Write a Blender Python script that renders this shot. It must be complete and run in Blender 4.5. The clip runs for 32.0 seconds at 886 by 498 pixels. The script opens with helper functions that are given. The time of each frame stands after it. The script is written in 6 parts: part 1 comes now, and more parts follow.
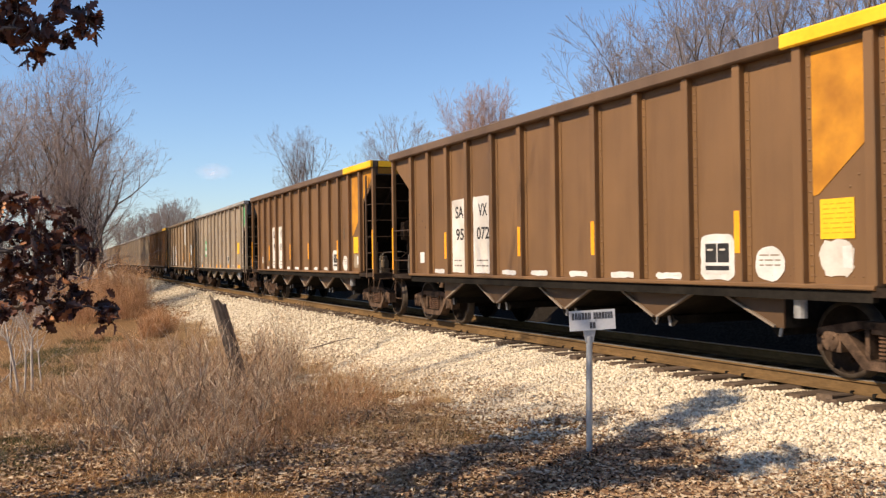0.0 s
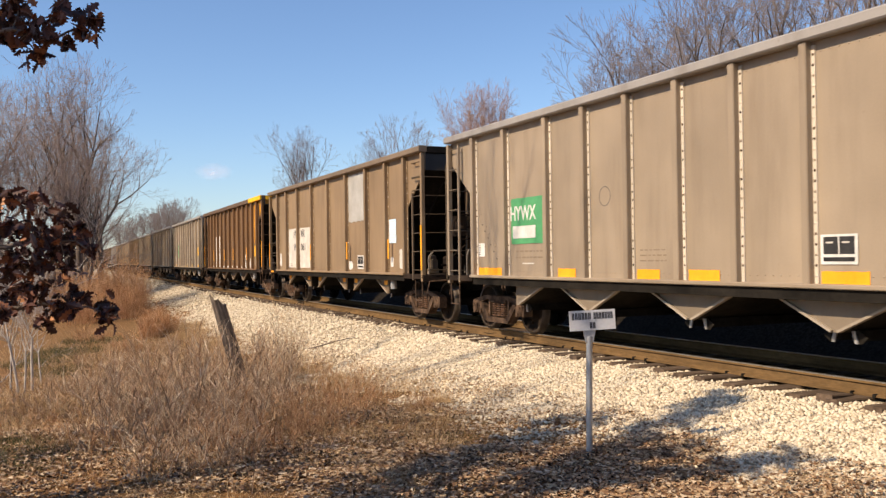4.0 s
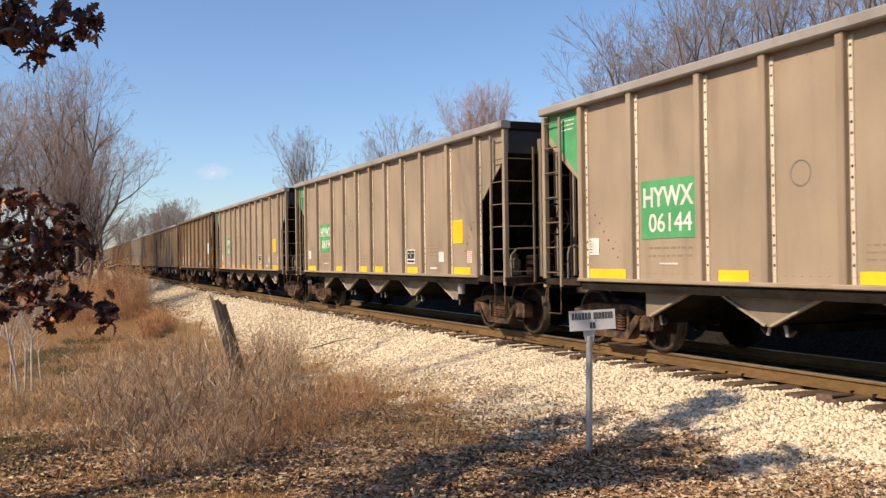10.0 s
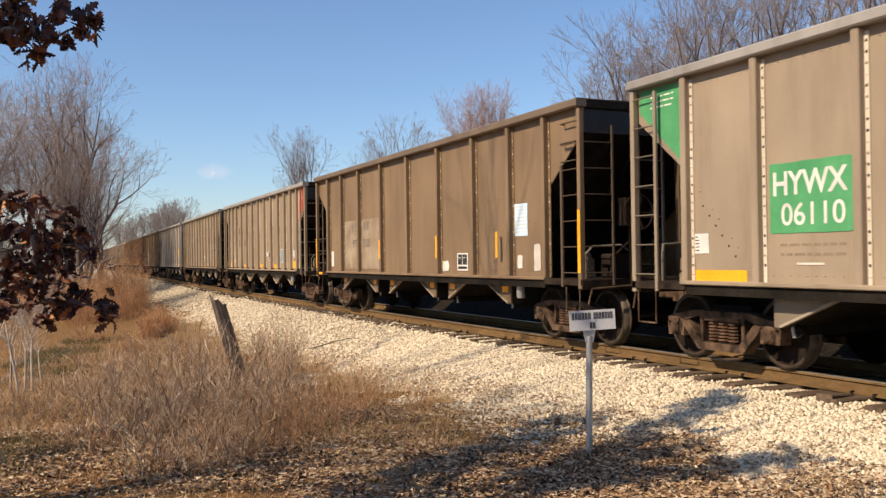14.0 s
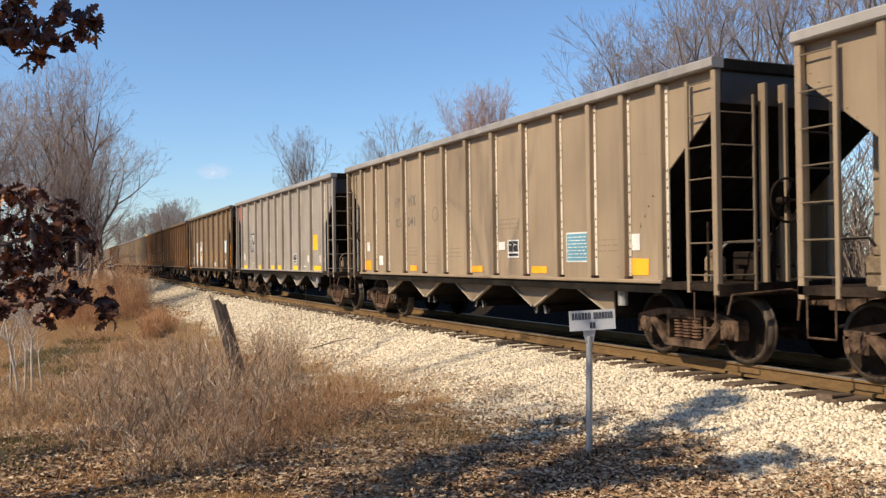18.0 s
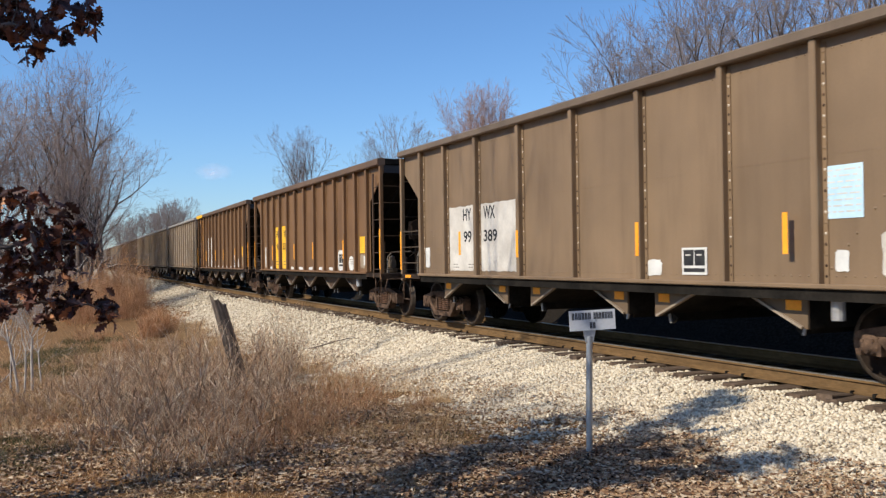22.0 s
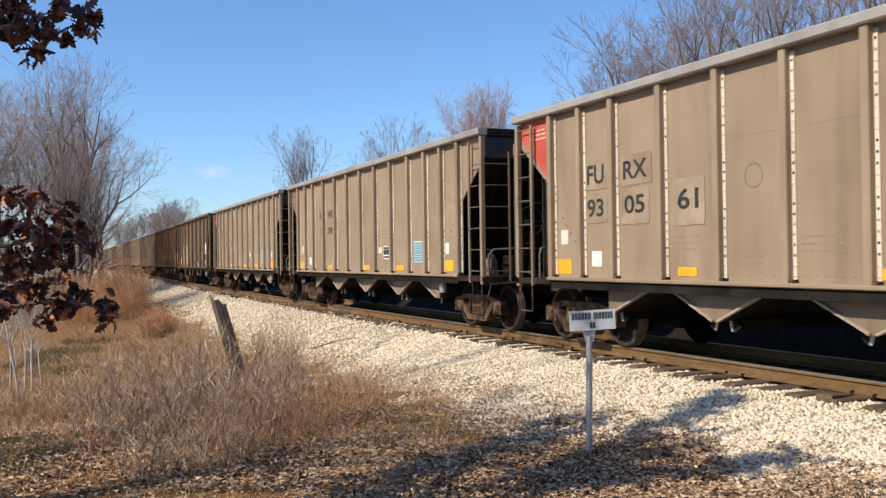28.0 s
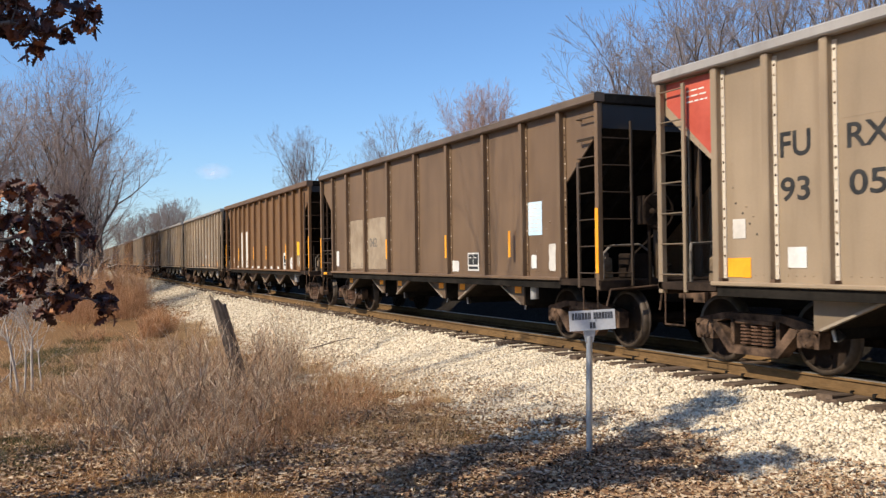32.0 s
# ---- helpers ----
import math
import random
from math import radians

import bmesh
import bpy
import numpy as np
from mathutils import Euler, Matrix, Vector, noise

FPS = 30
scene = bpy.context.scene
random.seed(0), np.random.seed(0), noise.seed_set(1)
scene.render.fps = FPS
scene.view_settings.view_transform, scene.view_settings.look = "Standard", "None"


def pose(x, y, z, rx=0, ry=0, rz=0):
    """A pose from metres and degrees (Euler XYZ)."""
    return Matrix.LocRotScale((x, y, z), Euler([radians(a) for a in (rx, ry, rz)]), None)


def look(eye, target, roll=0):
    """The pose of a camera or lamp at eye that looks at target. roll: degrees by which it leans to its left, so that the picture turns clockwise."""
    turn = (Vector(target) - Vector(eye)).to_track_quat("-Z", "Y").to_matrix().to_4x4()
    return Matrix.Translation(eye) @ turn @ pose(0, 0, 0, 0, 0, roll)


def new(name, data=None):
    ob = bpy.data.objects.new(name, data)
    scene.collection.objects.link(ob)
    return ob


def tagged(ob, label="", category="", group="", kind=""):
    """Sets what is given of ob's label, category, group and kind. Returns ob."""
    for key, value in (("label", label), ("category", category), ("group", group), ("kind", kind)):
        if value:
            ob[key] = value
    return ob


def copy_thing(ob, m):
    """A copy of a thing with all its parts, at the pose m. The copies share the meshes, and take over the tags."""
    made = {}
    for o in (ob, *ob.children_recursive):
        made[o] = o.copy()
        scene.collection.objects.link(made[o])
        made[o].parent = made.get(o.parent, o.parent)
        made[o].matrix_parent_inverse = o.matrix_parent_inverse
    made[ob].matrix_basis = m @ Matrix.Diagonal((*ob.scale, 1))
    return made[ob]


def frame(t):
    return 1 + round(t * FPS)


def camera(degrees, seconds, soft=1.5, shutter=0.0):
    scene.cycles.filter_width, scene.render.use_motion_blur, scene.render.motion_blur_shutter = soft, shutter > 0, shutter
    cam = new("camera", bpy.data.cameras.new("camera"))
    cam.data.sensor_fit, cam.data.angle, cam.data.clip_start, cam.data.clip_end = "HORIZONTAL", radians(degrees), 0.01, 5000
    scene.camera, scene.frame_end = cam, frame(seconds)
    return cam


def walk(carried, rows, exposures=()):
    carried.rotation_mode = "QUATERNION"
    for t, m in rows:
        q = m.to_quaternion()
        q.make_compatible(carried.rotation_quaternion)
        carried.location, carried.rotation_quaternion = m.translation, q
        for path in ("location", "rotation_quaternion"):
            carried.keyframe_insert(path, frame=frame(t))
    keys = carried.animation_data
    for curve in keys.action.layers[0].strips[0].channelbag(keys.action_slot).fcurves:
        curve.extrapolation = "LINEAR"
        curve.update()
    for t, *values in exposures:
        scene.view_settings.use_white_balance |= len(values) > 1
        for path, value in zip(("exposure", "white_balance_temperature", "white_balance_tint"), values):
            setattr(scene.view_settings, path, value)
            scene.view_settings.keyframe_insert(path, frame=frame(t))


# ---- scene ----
FOV, EYE = 52.0, (0.0, 0.0, 1.474)
YAW, PITCH, ROLL = radians(24.26), radians(0.535), -0.78
AIM = (EYE[0] + math.sin(YAW) * math.cos(PITCH), EYE[1] + math.cos(YAW) * math.cos(PITCH), EYE[2] + math.sin(PITCH))
cam = camera(FOV, 32.0, soft=1.32, shutter=0.08)
# the clip's camera drifts from a warm picture to a cooler, darker one and back
walk(cam, [(0.0, look(EYE, AIM, ROLL)), (32.0, look(EYE, AIM, ROLL))],
     [(0.0, 0.40, 6700, 14), (3.0, 0.41, 6700, 14), (6.0, 0.36, 6760, 14), (9.0, 0.39, 6720, 14), (14.0, 0.32, 6780, 13), (17.0, 0.36, 6520, 10), (19.0, 0.33, 6170, 9), (20.0, 0.25, 6000, 8),
      (21.0, 0.15, 5800, 8), (23.0, 0.25, 5620, 8), (24.0, 0.32, 5720, 9), (25.0, 0.34, 5560, 8), (28.0, 0.37, 5870, 10), (32.0, 0.36, 5970, 10)])

# ---- light: clear winter sky, sun behind the near side of the train ----
TO_SUN = Vector((-0.77, -0.08, 0.64)).normalized()
world = bpy.data.worlds.new("sky")
scene.world = world
world.use_nodes = True
wn = world.node_tree.nodes
sky = wn.new("ShaderNodeTexSky")
sky.sky_type = "NISHITA"
sky.sun_disc = False
sky.sun_elevation = math.asin(TO_SUN.z)
sky.sun_rotation = math.atan2(TO_SUN.x, TO_SUN.y)
sky.air_density, sky.dust_density, sky.ozone_density = 1.0, 0.4, 6.0
wn["Background"].inputs["Strength"].default_value = 0.122
world.node_tree.links.new(sky.outputs[0], wn["Background"].inputs["Color"])
sun_data = bpy.data.lights.new("sun", "SUN")
sun_data.energy, sun_data.angle, sun_data.color = 5.0, radians(0.55), (1.0, 0.85, 0.63)
sun = new("sun", sun_data)
sun.matrix_world = look(TO_SUN * 60, (0, 0, 0))

# ---- the line of the track ----
SIDE = 7.874           # near face of the cars
HALF = 1.60            # half a car's width
CENTRE = SIDE + HALF


def bend(y):
    """How far the track has swung to the right at y."""
    a, b, k = 15.2, 51.8, 0.000428
    m = min(max(y, a), b) - a
    return k * m * m + 2 * k * (b - a) * max(0.0, y - b)


def swing(y):
    a, b, k = 15.2, 51.8, 0.000428
    return 2 * k * (min(max(y, a), b) - a)


def track_x(y):
    return CENTRE + bend(y)


def smooth(a, b, x):
    t = min(max((x - a) / (b - a), 0.0), 1.0)
    return t * t * (3 - 2 * t)


def mix(a, b, t):
    return a + (b - a) * t


def toe_z(y):
    return mix(mix(-0.1, -0.52, smooth(-1, 7.5, y)), -0.98, smooth(9, 22, y))


def ground_z(x, y):
    """Height of the ground: ballast shoulder, slope, then rough flat land."""
    dx = abs(x - track_x(y))
    toe = toe_z(y)
    if dx < 1.35:
        z = -0.22
    elif x > track_x(y):
        z = mix(-0.22, -0.42, smooth(1.35, 2.2, dx)) + 1.30 * smooth(2.3, 4.7, dx)
    elif dx < 4.1:
        z = mix(-0.22, toe, ((dx - 1.35) / 2.75) ** 0.9)
    else:
        z = toe - 0.22 * smooth(4.1, 14, dx) * smooth(6, 20, y)
        z += 0.07 * noise.noise(Vector((x * 0.5, y * 0.5, 0))) * smooth(4.1, 6, dx)
    if dx > 1.35:
        z += 0.03 * noise.noise(Vector((x * 1.7, y * 1.7, 3.0)))
    return z


# ---- materials ----
def mat(name, rough=0.8, metal=0.0):
    m = bpy.data.materials.new(name)
    m.use_nodes = True
    nt = m.node_tree
    b = nt.nodes["Principled BSDF"]
    b.inputs["Roughness"].default_value = rough
    b.inputs["Metallic"].default_value = metal
    return m, nt, b


def node(nt, kind, **inputs):
    n = nt.nodes.new(kind)
    for key, value in inputs.items():
        n.inputs[key.replace("_", " ")].default_value = value
    return n


def coords(nt, scale=(1, 1, 1), world_space=False):
    if world_space:
        src = nt.nodes.new("ShaderNodeNewGeometry").outputs["Position"]
    else:
        shift = nt.nodes.new("ShaderNodeVectorMath")
        shift.operation = "MULTIPLY_ADD"
        shift.inputs[1].default_value = (31.0, 17.0, 23.0)
        nt.links.new(nt.nodes.new("ShaderNodeObjectInfo").outputs["Random"], shift.inputs[0])
        nt.links.new(nt.nodes.new("ShaderNodeTexCoord").outputs["Object"], shift.inputs[2])
        src = shift.outputs[0]
    mp = nt.nodes.new("ShaderNodeMapping")
    mp.inputs["Scale"].default_value = scale
    nt.links.new(src, mp.inputs[0])
    return mp.outputs[0]


def noise_tex(nt, vec, scale, detail=4.0, rough=0.55):
    n = node(nt, "ShaderNodeTexNoise", Scale=scale, Detail=detail, Roughness=rough)
    nt.links.new(vec, n.inputs["Vector"])
    return n.outputs["Fac"]


def ramp(nt, fac, stops):
    r = nt.nodes.new("ShaderNodeValToRGB")
    els = r.color_ramp.elements
    while len(els) < len(stops):
        els.new(0.5)
    for e, (pos, col) in zip(els, stops):
        e.position, e.color = pos, (*col, 1)
    nt.links.new(fac, r.inputs[0])
    return r.outputs[0]


def blend(nt, fac, a, b, how="MIX"):
    m = nt.nodes.new("ShaderNodeMix")
    m.data_type, m.blend_type = "RGBA", how
    for sock, v in ((m.inputs[0], fac), (m.inputs[6], a), (m.inputs[7], b)):
        if hasattr(v, "is_linked"):
            nt.links.new(v, sock)
        elif isinstance(v, tuple):
            sock.default_value = (*v, 1)
        else:
            sock.default_value = v
    return m.outputs[2]


def bump(nt, b, height, strength=0.4, dist=0.01):
    n = node(nt, "ShaderNodeBump", Strength=strength, Distance=dist)
    nt.links.new(height, n.inputs["Height"])
    nt.links.new(n.outputs[0], b.inputs["Normal"])


def speckled(name, dark, light, scale, rough=0.85, metal=0.0, fine=None, bump_strength=0.4, bump_dist=0.01, stretch=(1, 1, 1), gloss=0.3):
    """A plain weathered surface: two colours in two scales of noise, with relief."""
    m, nt, b = mat(name, rough, metal)
    b.inputs["Specular IOR Level"].default_value = gloss
    v = coords(nt, stretch)
    big = noise_tex(nt, v, scale, 3)
    small = noise_tex(nt, v, fine or scale * 9, 6, 0.65)
    c = ramp(nt, big, [(0.3, dark), (0.7, light)])
    deep = 0.38 if bump_strength > 0.1 else 0.1
    g = ramp(nt, small, [(0.25, (1 - deep, 1 - deep, 1 - deep)), (0.75, (1 + deep * 0.65, 1 + deep * 0.65, 1 + deep * 0.65))])
    nt.links.new(blend(nt, 1.0, c, g, "MULTIPLY"), b.inputs["Base Color"])
    bump(nt, b, small, bump_strength, bump_dist)
    return m


def car_paint_material(name="car_paint", worn=0.0):
    """Sun-bleached car paint: each car's own colour, under coal dust, streaks and rust."""
    m, nt, b = mat(name, 0.62)
    info = nt.nodes.new("ShaderNodeObjectInfo")
    v = coords(nt)
    streak = noise_tex(nt, coords(nt, (1.5, 1.5, 0.22)), 2.0, 4, 0.55)
    patch = noise_tex(nt, v, 0.55, 3)
    grain = noise_tex(nt, v, 38, 4, 0.7)
    c = blend(nt, worn, info.outputs["Color"], (0.80, 0.72, 0.60))
    c = blend(nt, 1.0, c, ramp(nt, patch, [(0.3, (0.80, 0.79, 0.78)), (0.72, (1.13, 1.13, 1.13))]), "MULTIPLY")
    c = blend(nt, 1.0, c, ramp(nt, streak, [(0.3, (0.84, 0.82, 0.80)), (0.5, (1, 1, 1)), (0.75, (1.07, 1.065, 1.06))]), "MULTIPLY")
    c = blend(nt, 1.0, c, ramp(nt, grain, [(0.2, (0.94, 0.94, 0.94)), (0.8, (1.05, 1.05, 1.05))]), "MULTIPLY")
    rust = ramp(nt, noise_tex(nt, v, 6.5, 8, 0.72), [(0.66, (0, 0, 0)), (0.76, (0.45, 0.45, 0.45))])
    c = blend(nt, rust, c, (0.16, 0.075, 0.035))
    nt.links.new(c, b.inputs["Base Color"])
    bump(nt, b, noise_tex(nt, v, 1.3, 2), 0.12, 0.05)
    return m


CAR_PAINT = car_paint_material()
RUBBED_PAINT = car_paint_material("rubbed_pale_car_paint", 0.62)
EDGE_PAINT = car_paint_material("scuffed_chute_edge_paint", 0.2)
BLACK_STEEL = speckled("flat_black_steel", (0.010, 0.009, 0.008), (0.026, 0.022, 0.018), 2.0, 0.95, gloss=0.04)
RUSTY_CAST = speckled("dusty_rusted_casting", (0.014, 0.009, 0.007), (0.155, 0.096, 0.062), 5.0, 0.9, gloss=0.15)
SPRING_STEEL = speckled("dusty_spring_steel", (0.06, 0.033, 0.020), (0.17, 0.092, 0.056), 6.0, 0.8, gloss=0.2)
# brown taken near black: the car body's shade on the wheels is painted in
BROWN_CAST = speckled("shade_darkened_brown_cast", (0.010, 0.007, 0.005), (0.030, 0.019, 0.013), 3.5, 0.9, gloss=0.12)
WHEEL_TREAD = speckled("worn_tread_steel", (0.040, 0.029, 0.021), (0.105, 0.078, 0.056), 6, 0.6, 0.3, bump_strength=0.05)
RUST_RAIL = speckled("brown_rusted_rail", (0.10, 0.060, 0.027), (0.195, 0.116, 0.050), 2.0, 0.9, gloss=0.12, stretch=(1, 0.3, 1))
RAIL_HEAD = speckled("worn_rail_head", (0.42, 0.38, 0.33), (0.58, 0.53, 0.46), 3.0, 0.38, 0.85, stretch=(1, 0.1, 1), bump_strength=0.05)
TIE_WOOD = speckled("creosoted_tie_wood", (0.052, 0.033, 0.021), (0.15, 0.102, 0.068), 5.0, 0.9, stretch=(0.3, 2, 2))
WHITE_PAINT = speckled("chalky_white_stencil_patch", (0.52, 0.495, 0.455), (0.70, 0.675, 0.63), 3.0, 0.7, bump_strength=0.1)
CREAM_PAINT = speckled("dust_stained_white_patch", (0.46, 0.41, 0.35), (0.64, 0.59, 0.52), 2.2, 0.75, bump_strength=0.1)
PANEL_WHITE = speckled("dust_washed_white_paint", (0.48, 0.43, 0.365), (0.70, 0.66, 0.60), 1.3, 0.7, bump_strength=0.1)
DUSTY_PATCH = speckled("dust_covered_patch", (0.205, 0.148, 0.095), (0.35, 0.275, 0.19), 1.6, 0.8, bump_strength=0.1)
YELLOW_PAINT = speckled("bright_yellow_placard", (0.82, 0.42, 0.012), (0.92, 0.52, 0.025), 2.0, 0.55, bump_strength=0.1)
ORANGE_PAINT = speckled("orange_reflective_strip", (0.82, 0.30, 0.008), (0.95, 0.40, 0.02), 2.0, 0.45, bump_strength=0.1)
AMBER_PAINT = speckled("faded_amber_paint", (0.34, 0.135, 0.014), (0.62, 0.27, 0.022), 1.8, 0.6, bump_strength=0.1)
BLUE_PAINT = speckled("teal_blue_notice", (0.085, 0.23, 0.30), (0.14, 0.31, 0.39), 2.0, 0.6, bump_strength=0.1)
# blue lifted towards white: overexposure put into the colour
PALE_BLUE = speckled("overexposed_blue_notice", (0.46, 0.63, 0.76), (0.62, 0.74, 0.82), 2.0, 0.6, bump_strength=0.1)
GREEN_PAINT = speckled("faded_green_paint", (0.05, 0.24, 0.095), (0.09, 0.33, 0.14), 1.6, 0.6, bump_strength=0.1)
RED_PAINT = speckled("faded_red_paint", (0.38, 0.065, 0.038), (0.50, 0.105, 0.062), 1.6, 0.6, bump_strength=0.1)
INK = speckled("black_stencil_ink", (0.012, 0.012, 0.013), (0.04, 0.038, 0.036), 6.0, 0.7, bump_strength=0.05)
FAINT_INK = speckled("nearly_gone_stencil", (0.205, 0.152, 0.10), (0.255, 0.195, 0.135), 6.0, 0.7, bump_strength=0.05)
FADED_INK = speckled("faded_grey_ink", (0.10, 0.085, 0.068), (0.19, 0.16, 0.13), 6.0, 0.7, bump_strength=0.05)
BARE_METAL = speckled("scraped_bare_metal", (0.40, 0.37, 0.32), (0.58, 0.55, 0.50), 1.5, 0.5, 0.3, bump_strength=0.1)
PALE_METAL = speckled("scuffed_pale_steel", (0.22, 0.21, 0.20), (0.42, 0.40, 0.38), 6.0, 0.5, 0.4, bump_strength=0.1)
DUSTY_FITTING = speckled("tan_dust_on_fittings", (0.10, 0.070, 0.044), (0.27, 0.195, 0.125), 4.0, 0.85, gloss=0.12)
PIPE_GREY = speckled("dusty_grey_pipe", (0.10, 0.085, 0.07), (0.21, 0.18, 0.15), 5.0, 0.7, bump_strength=0.1)
GALVANISED = speckled("galvanised_steel", (0.34, 0.35, 0.36), (0.52, 0.53, 0.54), 7.0, 0.42, 0.7, bump_strength=0.1)
SIGN_WHITE = speckled("weathered_sign_sheet", (0.42, 0.42, 0.43), (0.56, 0.56, 0.57), 5.0, 0.5, bump_strength=0.05)
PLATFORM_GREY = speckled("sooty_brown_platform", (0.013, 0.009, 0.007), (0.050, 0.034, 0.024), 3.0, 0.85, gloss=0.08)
# dark brown for tree shadow painted on car sides
BRANCH_SHADE = speckled("branch_shade_paint", (0.085, 0.058, 0.036), (0.14, 0.095, 0.058), 3.0, 0.7, bump_strength=0.05)
GREY_WOOD = speckled("weathered_grey_post_wood", (0.055, 0.041, 0.030), (0.26, 0.20, 0.155), 6.0, 0.92, stretch=(4, 4, 0.5), bump_strength=0.9, bump_dist=0.02)
BARK = speckled("grey_brown_bark", (0.075, 0.057, 0.047), (0.21, 0.16, 0.13), 3.0, 0.92, stretch=(2, 2, 0.5), bump_strength=0.7)
PALE_BARK = speckled("pale_sapling_bark", (0.34, 0.29, 0.25), (0.62, 0.56, 0.50), 4.0, 0.9, stretch=(2, 2, 0.5))
TWIG = speckled("red_brown_twigs", (0.23, 0.17, 0.145), (0.43, 0.335, 0.285), 1.5, 0.9)


# ---- mesh building ----
class Mesh:
    """Gathers simple solids into one mesh."""

    def __init__(self):
        self.v, self.f, self.mi = [], [], []

    def add(self, verts, faces, mi=0):
        n = len(self.v)
        self.v += [tuple(p) for p in verts]
        self.f += [tuple(i + n for i in f) for f in faces]
        self.mi += [mi] * len(faces)
        return self

    def box(self, x0, x1, y0, y1, z0, z1, mi=0, c=0.0):
        """A box; c cuts its edges along y or z, whichever is longer."""
        if c <= 0:
            return self.add([(x, y, z) for x in (x0, x1) for y in (y0, y1) for z in (z0, z1)],
                            [(0, 1, 3, 2), (4, 6, 7, 5), (0, 4, 5, 1), (2, 3, 7, 6), (0, 2, 6, 4), (1, 5, 7, 3)], mi)
        if y1 - y0 >= z1 - z0 and y1 - y0 >= x1 - x0:
            ring = [(x0 + c, z0), (x1 - c, z0), (x1, z0 + c), (x1, z1 - c), (x1 - c, z1), (x0 + c, z1), (x0, z1 - c), (x0, z0 + c)]
            a = [(p, y0, q) for p, q in ring] + [(p, y1, q) for p, q in ring]
        elif z1 - z0 >= x1 - x0:
            ring = [(x0 + c, y0), (x1 - c, y0), (x1, y0 + c), (x1, y1 - c), (x1 - c, y1), (x0 + c, y1), (x0, y1 - c), (x0, y0 + c)]
            a = [(p, q, z0) for p, q in ring] + [(p, q, z1) for p, q in ring]
        else:
            ring = [(y0 + c, z0), (y1 - c, z0), (y1, z0 + c), (y1, z1 - c), (y1 - c, z1), (y0 + c, z1), (y0, z1 - c), (y0, z0 + c)]
            a = [(x0, p, q) for p, q in ring] + [(x1, p, q) for p, q in ring]
        return self.add(a, [tuple(range(7, -1, -1)), tuple(range(8, 16))] + [(i, (i + 1) % 8, (i + 1) % 8 + 8, i + 8) for i in range(8)], mi)

    def prism(self, ring, x0, x1, mi=0):
        """A polygon of (y, z) pushed from x0 to x1."""
        n = len(ring)
        return self.add([(x0, y, z) for y, z in ring] + [(x1, y, z) for y, z in ring],
                        [tuple(range(n)), tuple(range(2 * n - 1, n - 1, -1))] + [(i, i + n, (i + 1) % n + n, (i + 1) % n) for i in range(n)], mi)

    def tube(self, p, q, r0, r1=None, n=6, mi=0, caps=True):
        p, q = Vector(p), Vector(q)
        r1 = r0 if r1 is None else r1
        w = q - p
        if w.length < 1e-6:
            return self
        w.normalize()
        a = w.orthogonal().normalized()
        b = w.cross(a)
        ring = [a * math.cos(2 * math.pi * i / n) + b * math.sin(2 * math.pi * i / n) for i in range(n)]
        faces = [(i, (i + 1) % n, (i + 1) % n + n, i + n) for i in range(n)]
        if caps:
            faces += [tuple(range(n - 1, -1, -1)), tuple(range(n, 2 * n))]
        return self.add([p + e * r0 for e in ring] + [q + e * r1 for e in ring], faces, mi)

    def lathe(self, centre, axis, profile, n=24, mi=0):
        """A profile of (along, radius) turned round an axis."""
        c, w = Vector(centre), Vector(axis).normalized()
        a = w.orthogonal().normalized()
        b = w.cross(a)
        verts, faces = [], []
        for s, r in profile:
            verts += [c + w * s + (a * math.cos(2 * math.pi * i / n) + b * math.sin(2 * math.pi * i / n)) * r for i in range(n)]
        for k in range(len(profile) - 1):
            faces += [(k * n + i, k * n + (i + 1) % n, (k + 1) * n + (i + 1) % n, (k + 1) * n + i) for i in range(n)]
        return self.add(verts, faces, mi)

    def rivet(self, x, y, z, out, r=0.014, h=0.012, mi=0):
        """A low six-sided rivet head on a face that looks along x."""
        ring = [(x, y + r * math.cos(k * math.pi / 3), z + r * math.sin(k * math.pi / 3)) for k in range(6)]
        return self.add(ring + [(x + out * h, y, z)], [(i, (i + 1) % 6, 6) for i in range(6)], mi)

    def data(self, name, mats, soft=False):
        me = bpy.data.meshes.new(name)
        me.from_pydata(self.v, [], self.f)
        for m in mats if isinstance(mats, (list, tuple)) else [mats]:
            me.materials.append(m)
        if any(self.mi):
            me.polygons.foreach_set("material_index", self.mi)
        bm = bmesh.new()
        bm.from_mesh(me)
        bmesh.ops.recalc_face_normals(bm, faces=bm.faces)
        bm.to_mesh(me)
        bm.free()
        if soft:
            me.polygons.foreach_set("use_smooth", [True] * len(me.polygons))
        me.update()
        return me


def part(name, mesh, material, parent, label="", at=None, soft=False):
    """One mesh object under a thing or a part. mesh: a Mesh, or finished mesh data to share."""
    me = mesh.data(name, material, soft) if isinstance(mesh, Mesh) else mesh
    ob = new(name, me)
    ob.parent = parent
    if at is not None:
        ob.matrix_basis = at
    return tagged(ob, label)


def thing(name, label, category, group="", kind="", at=None):
    ob = new(name)
    ob.empty_display_size = 0.3
    if at is not None:
        ob.matrix_basis = at
    return tagged(ob, label, category, group, kind)


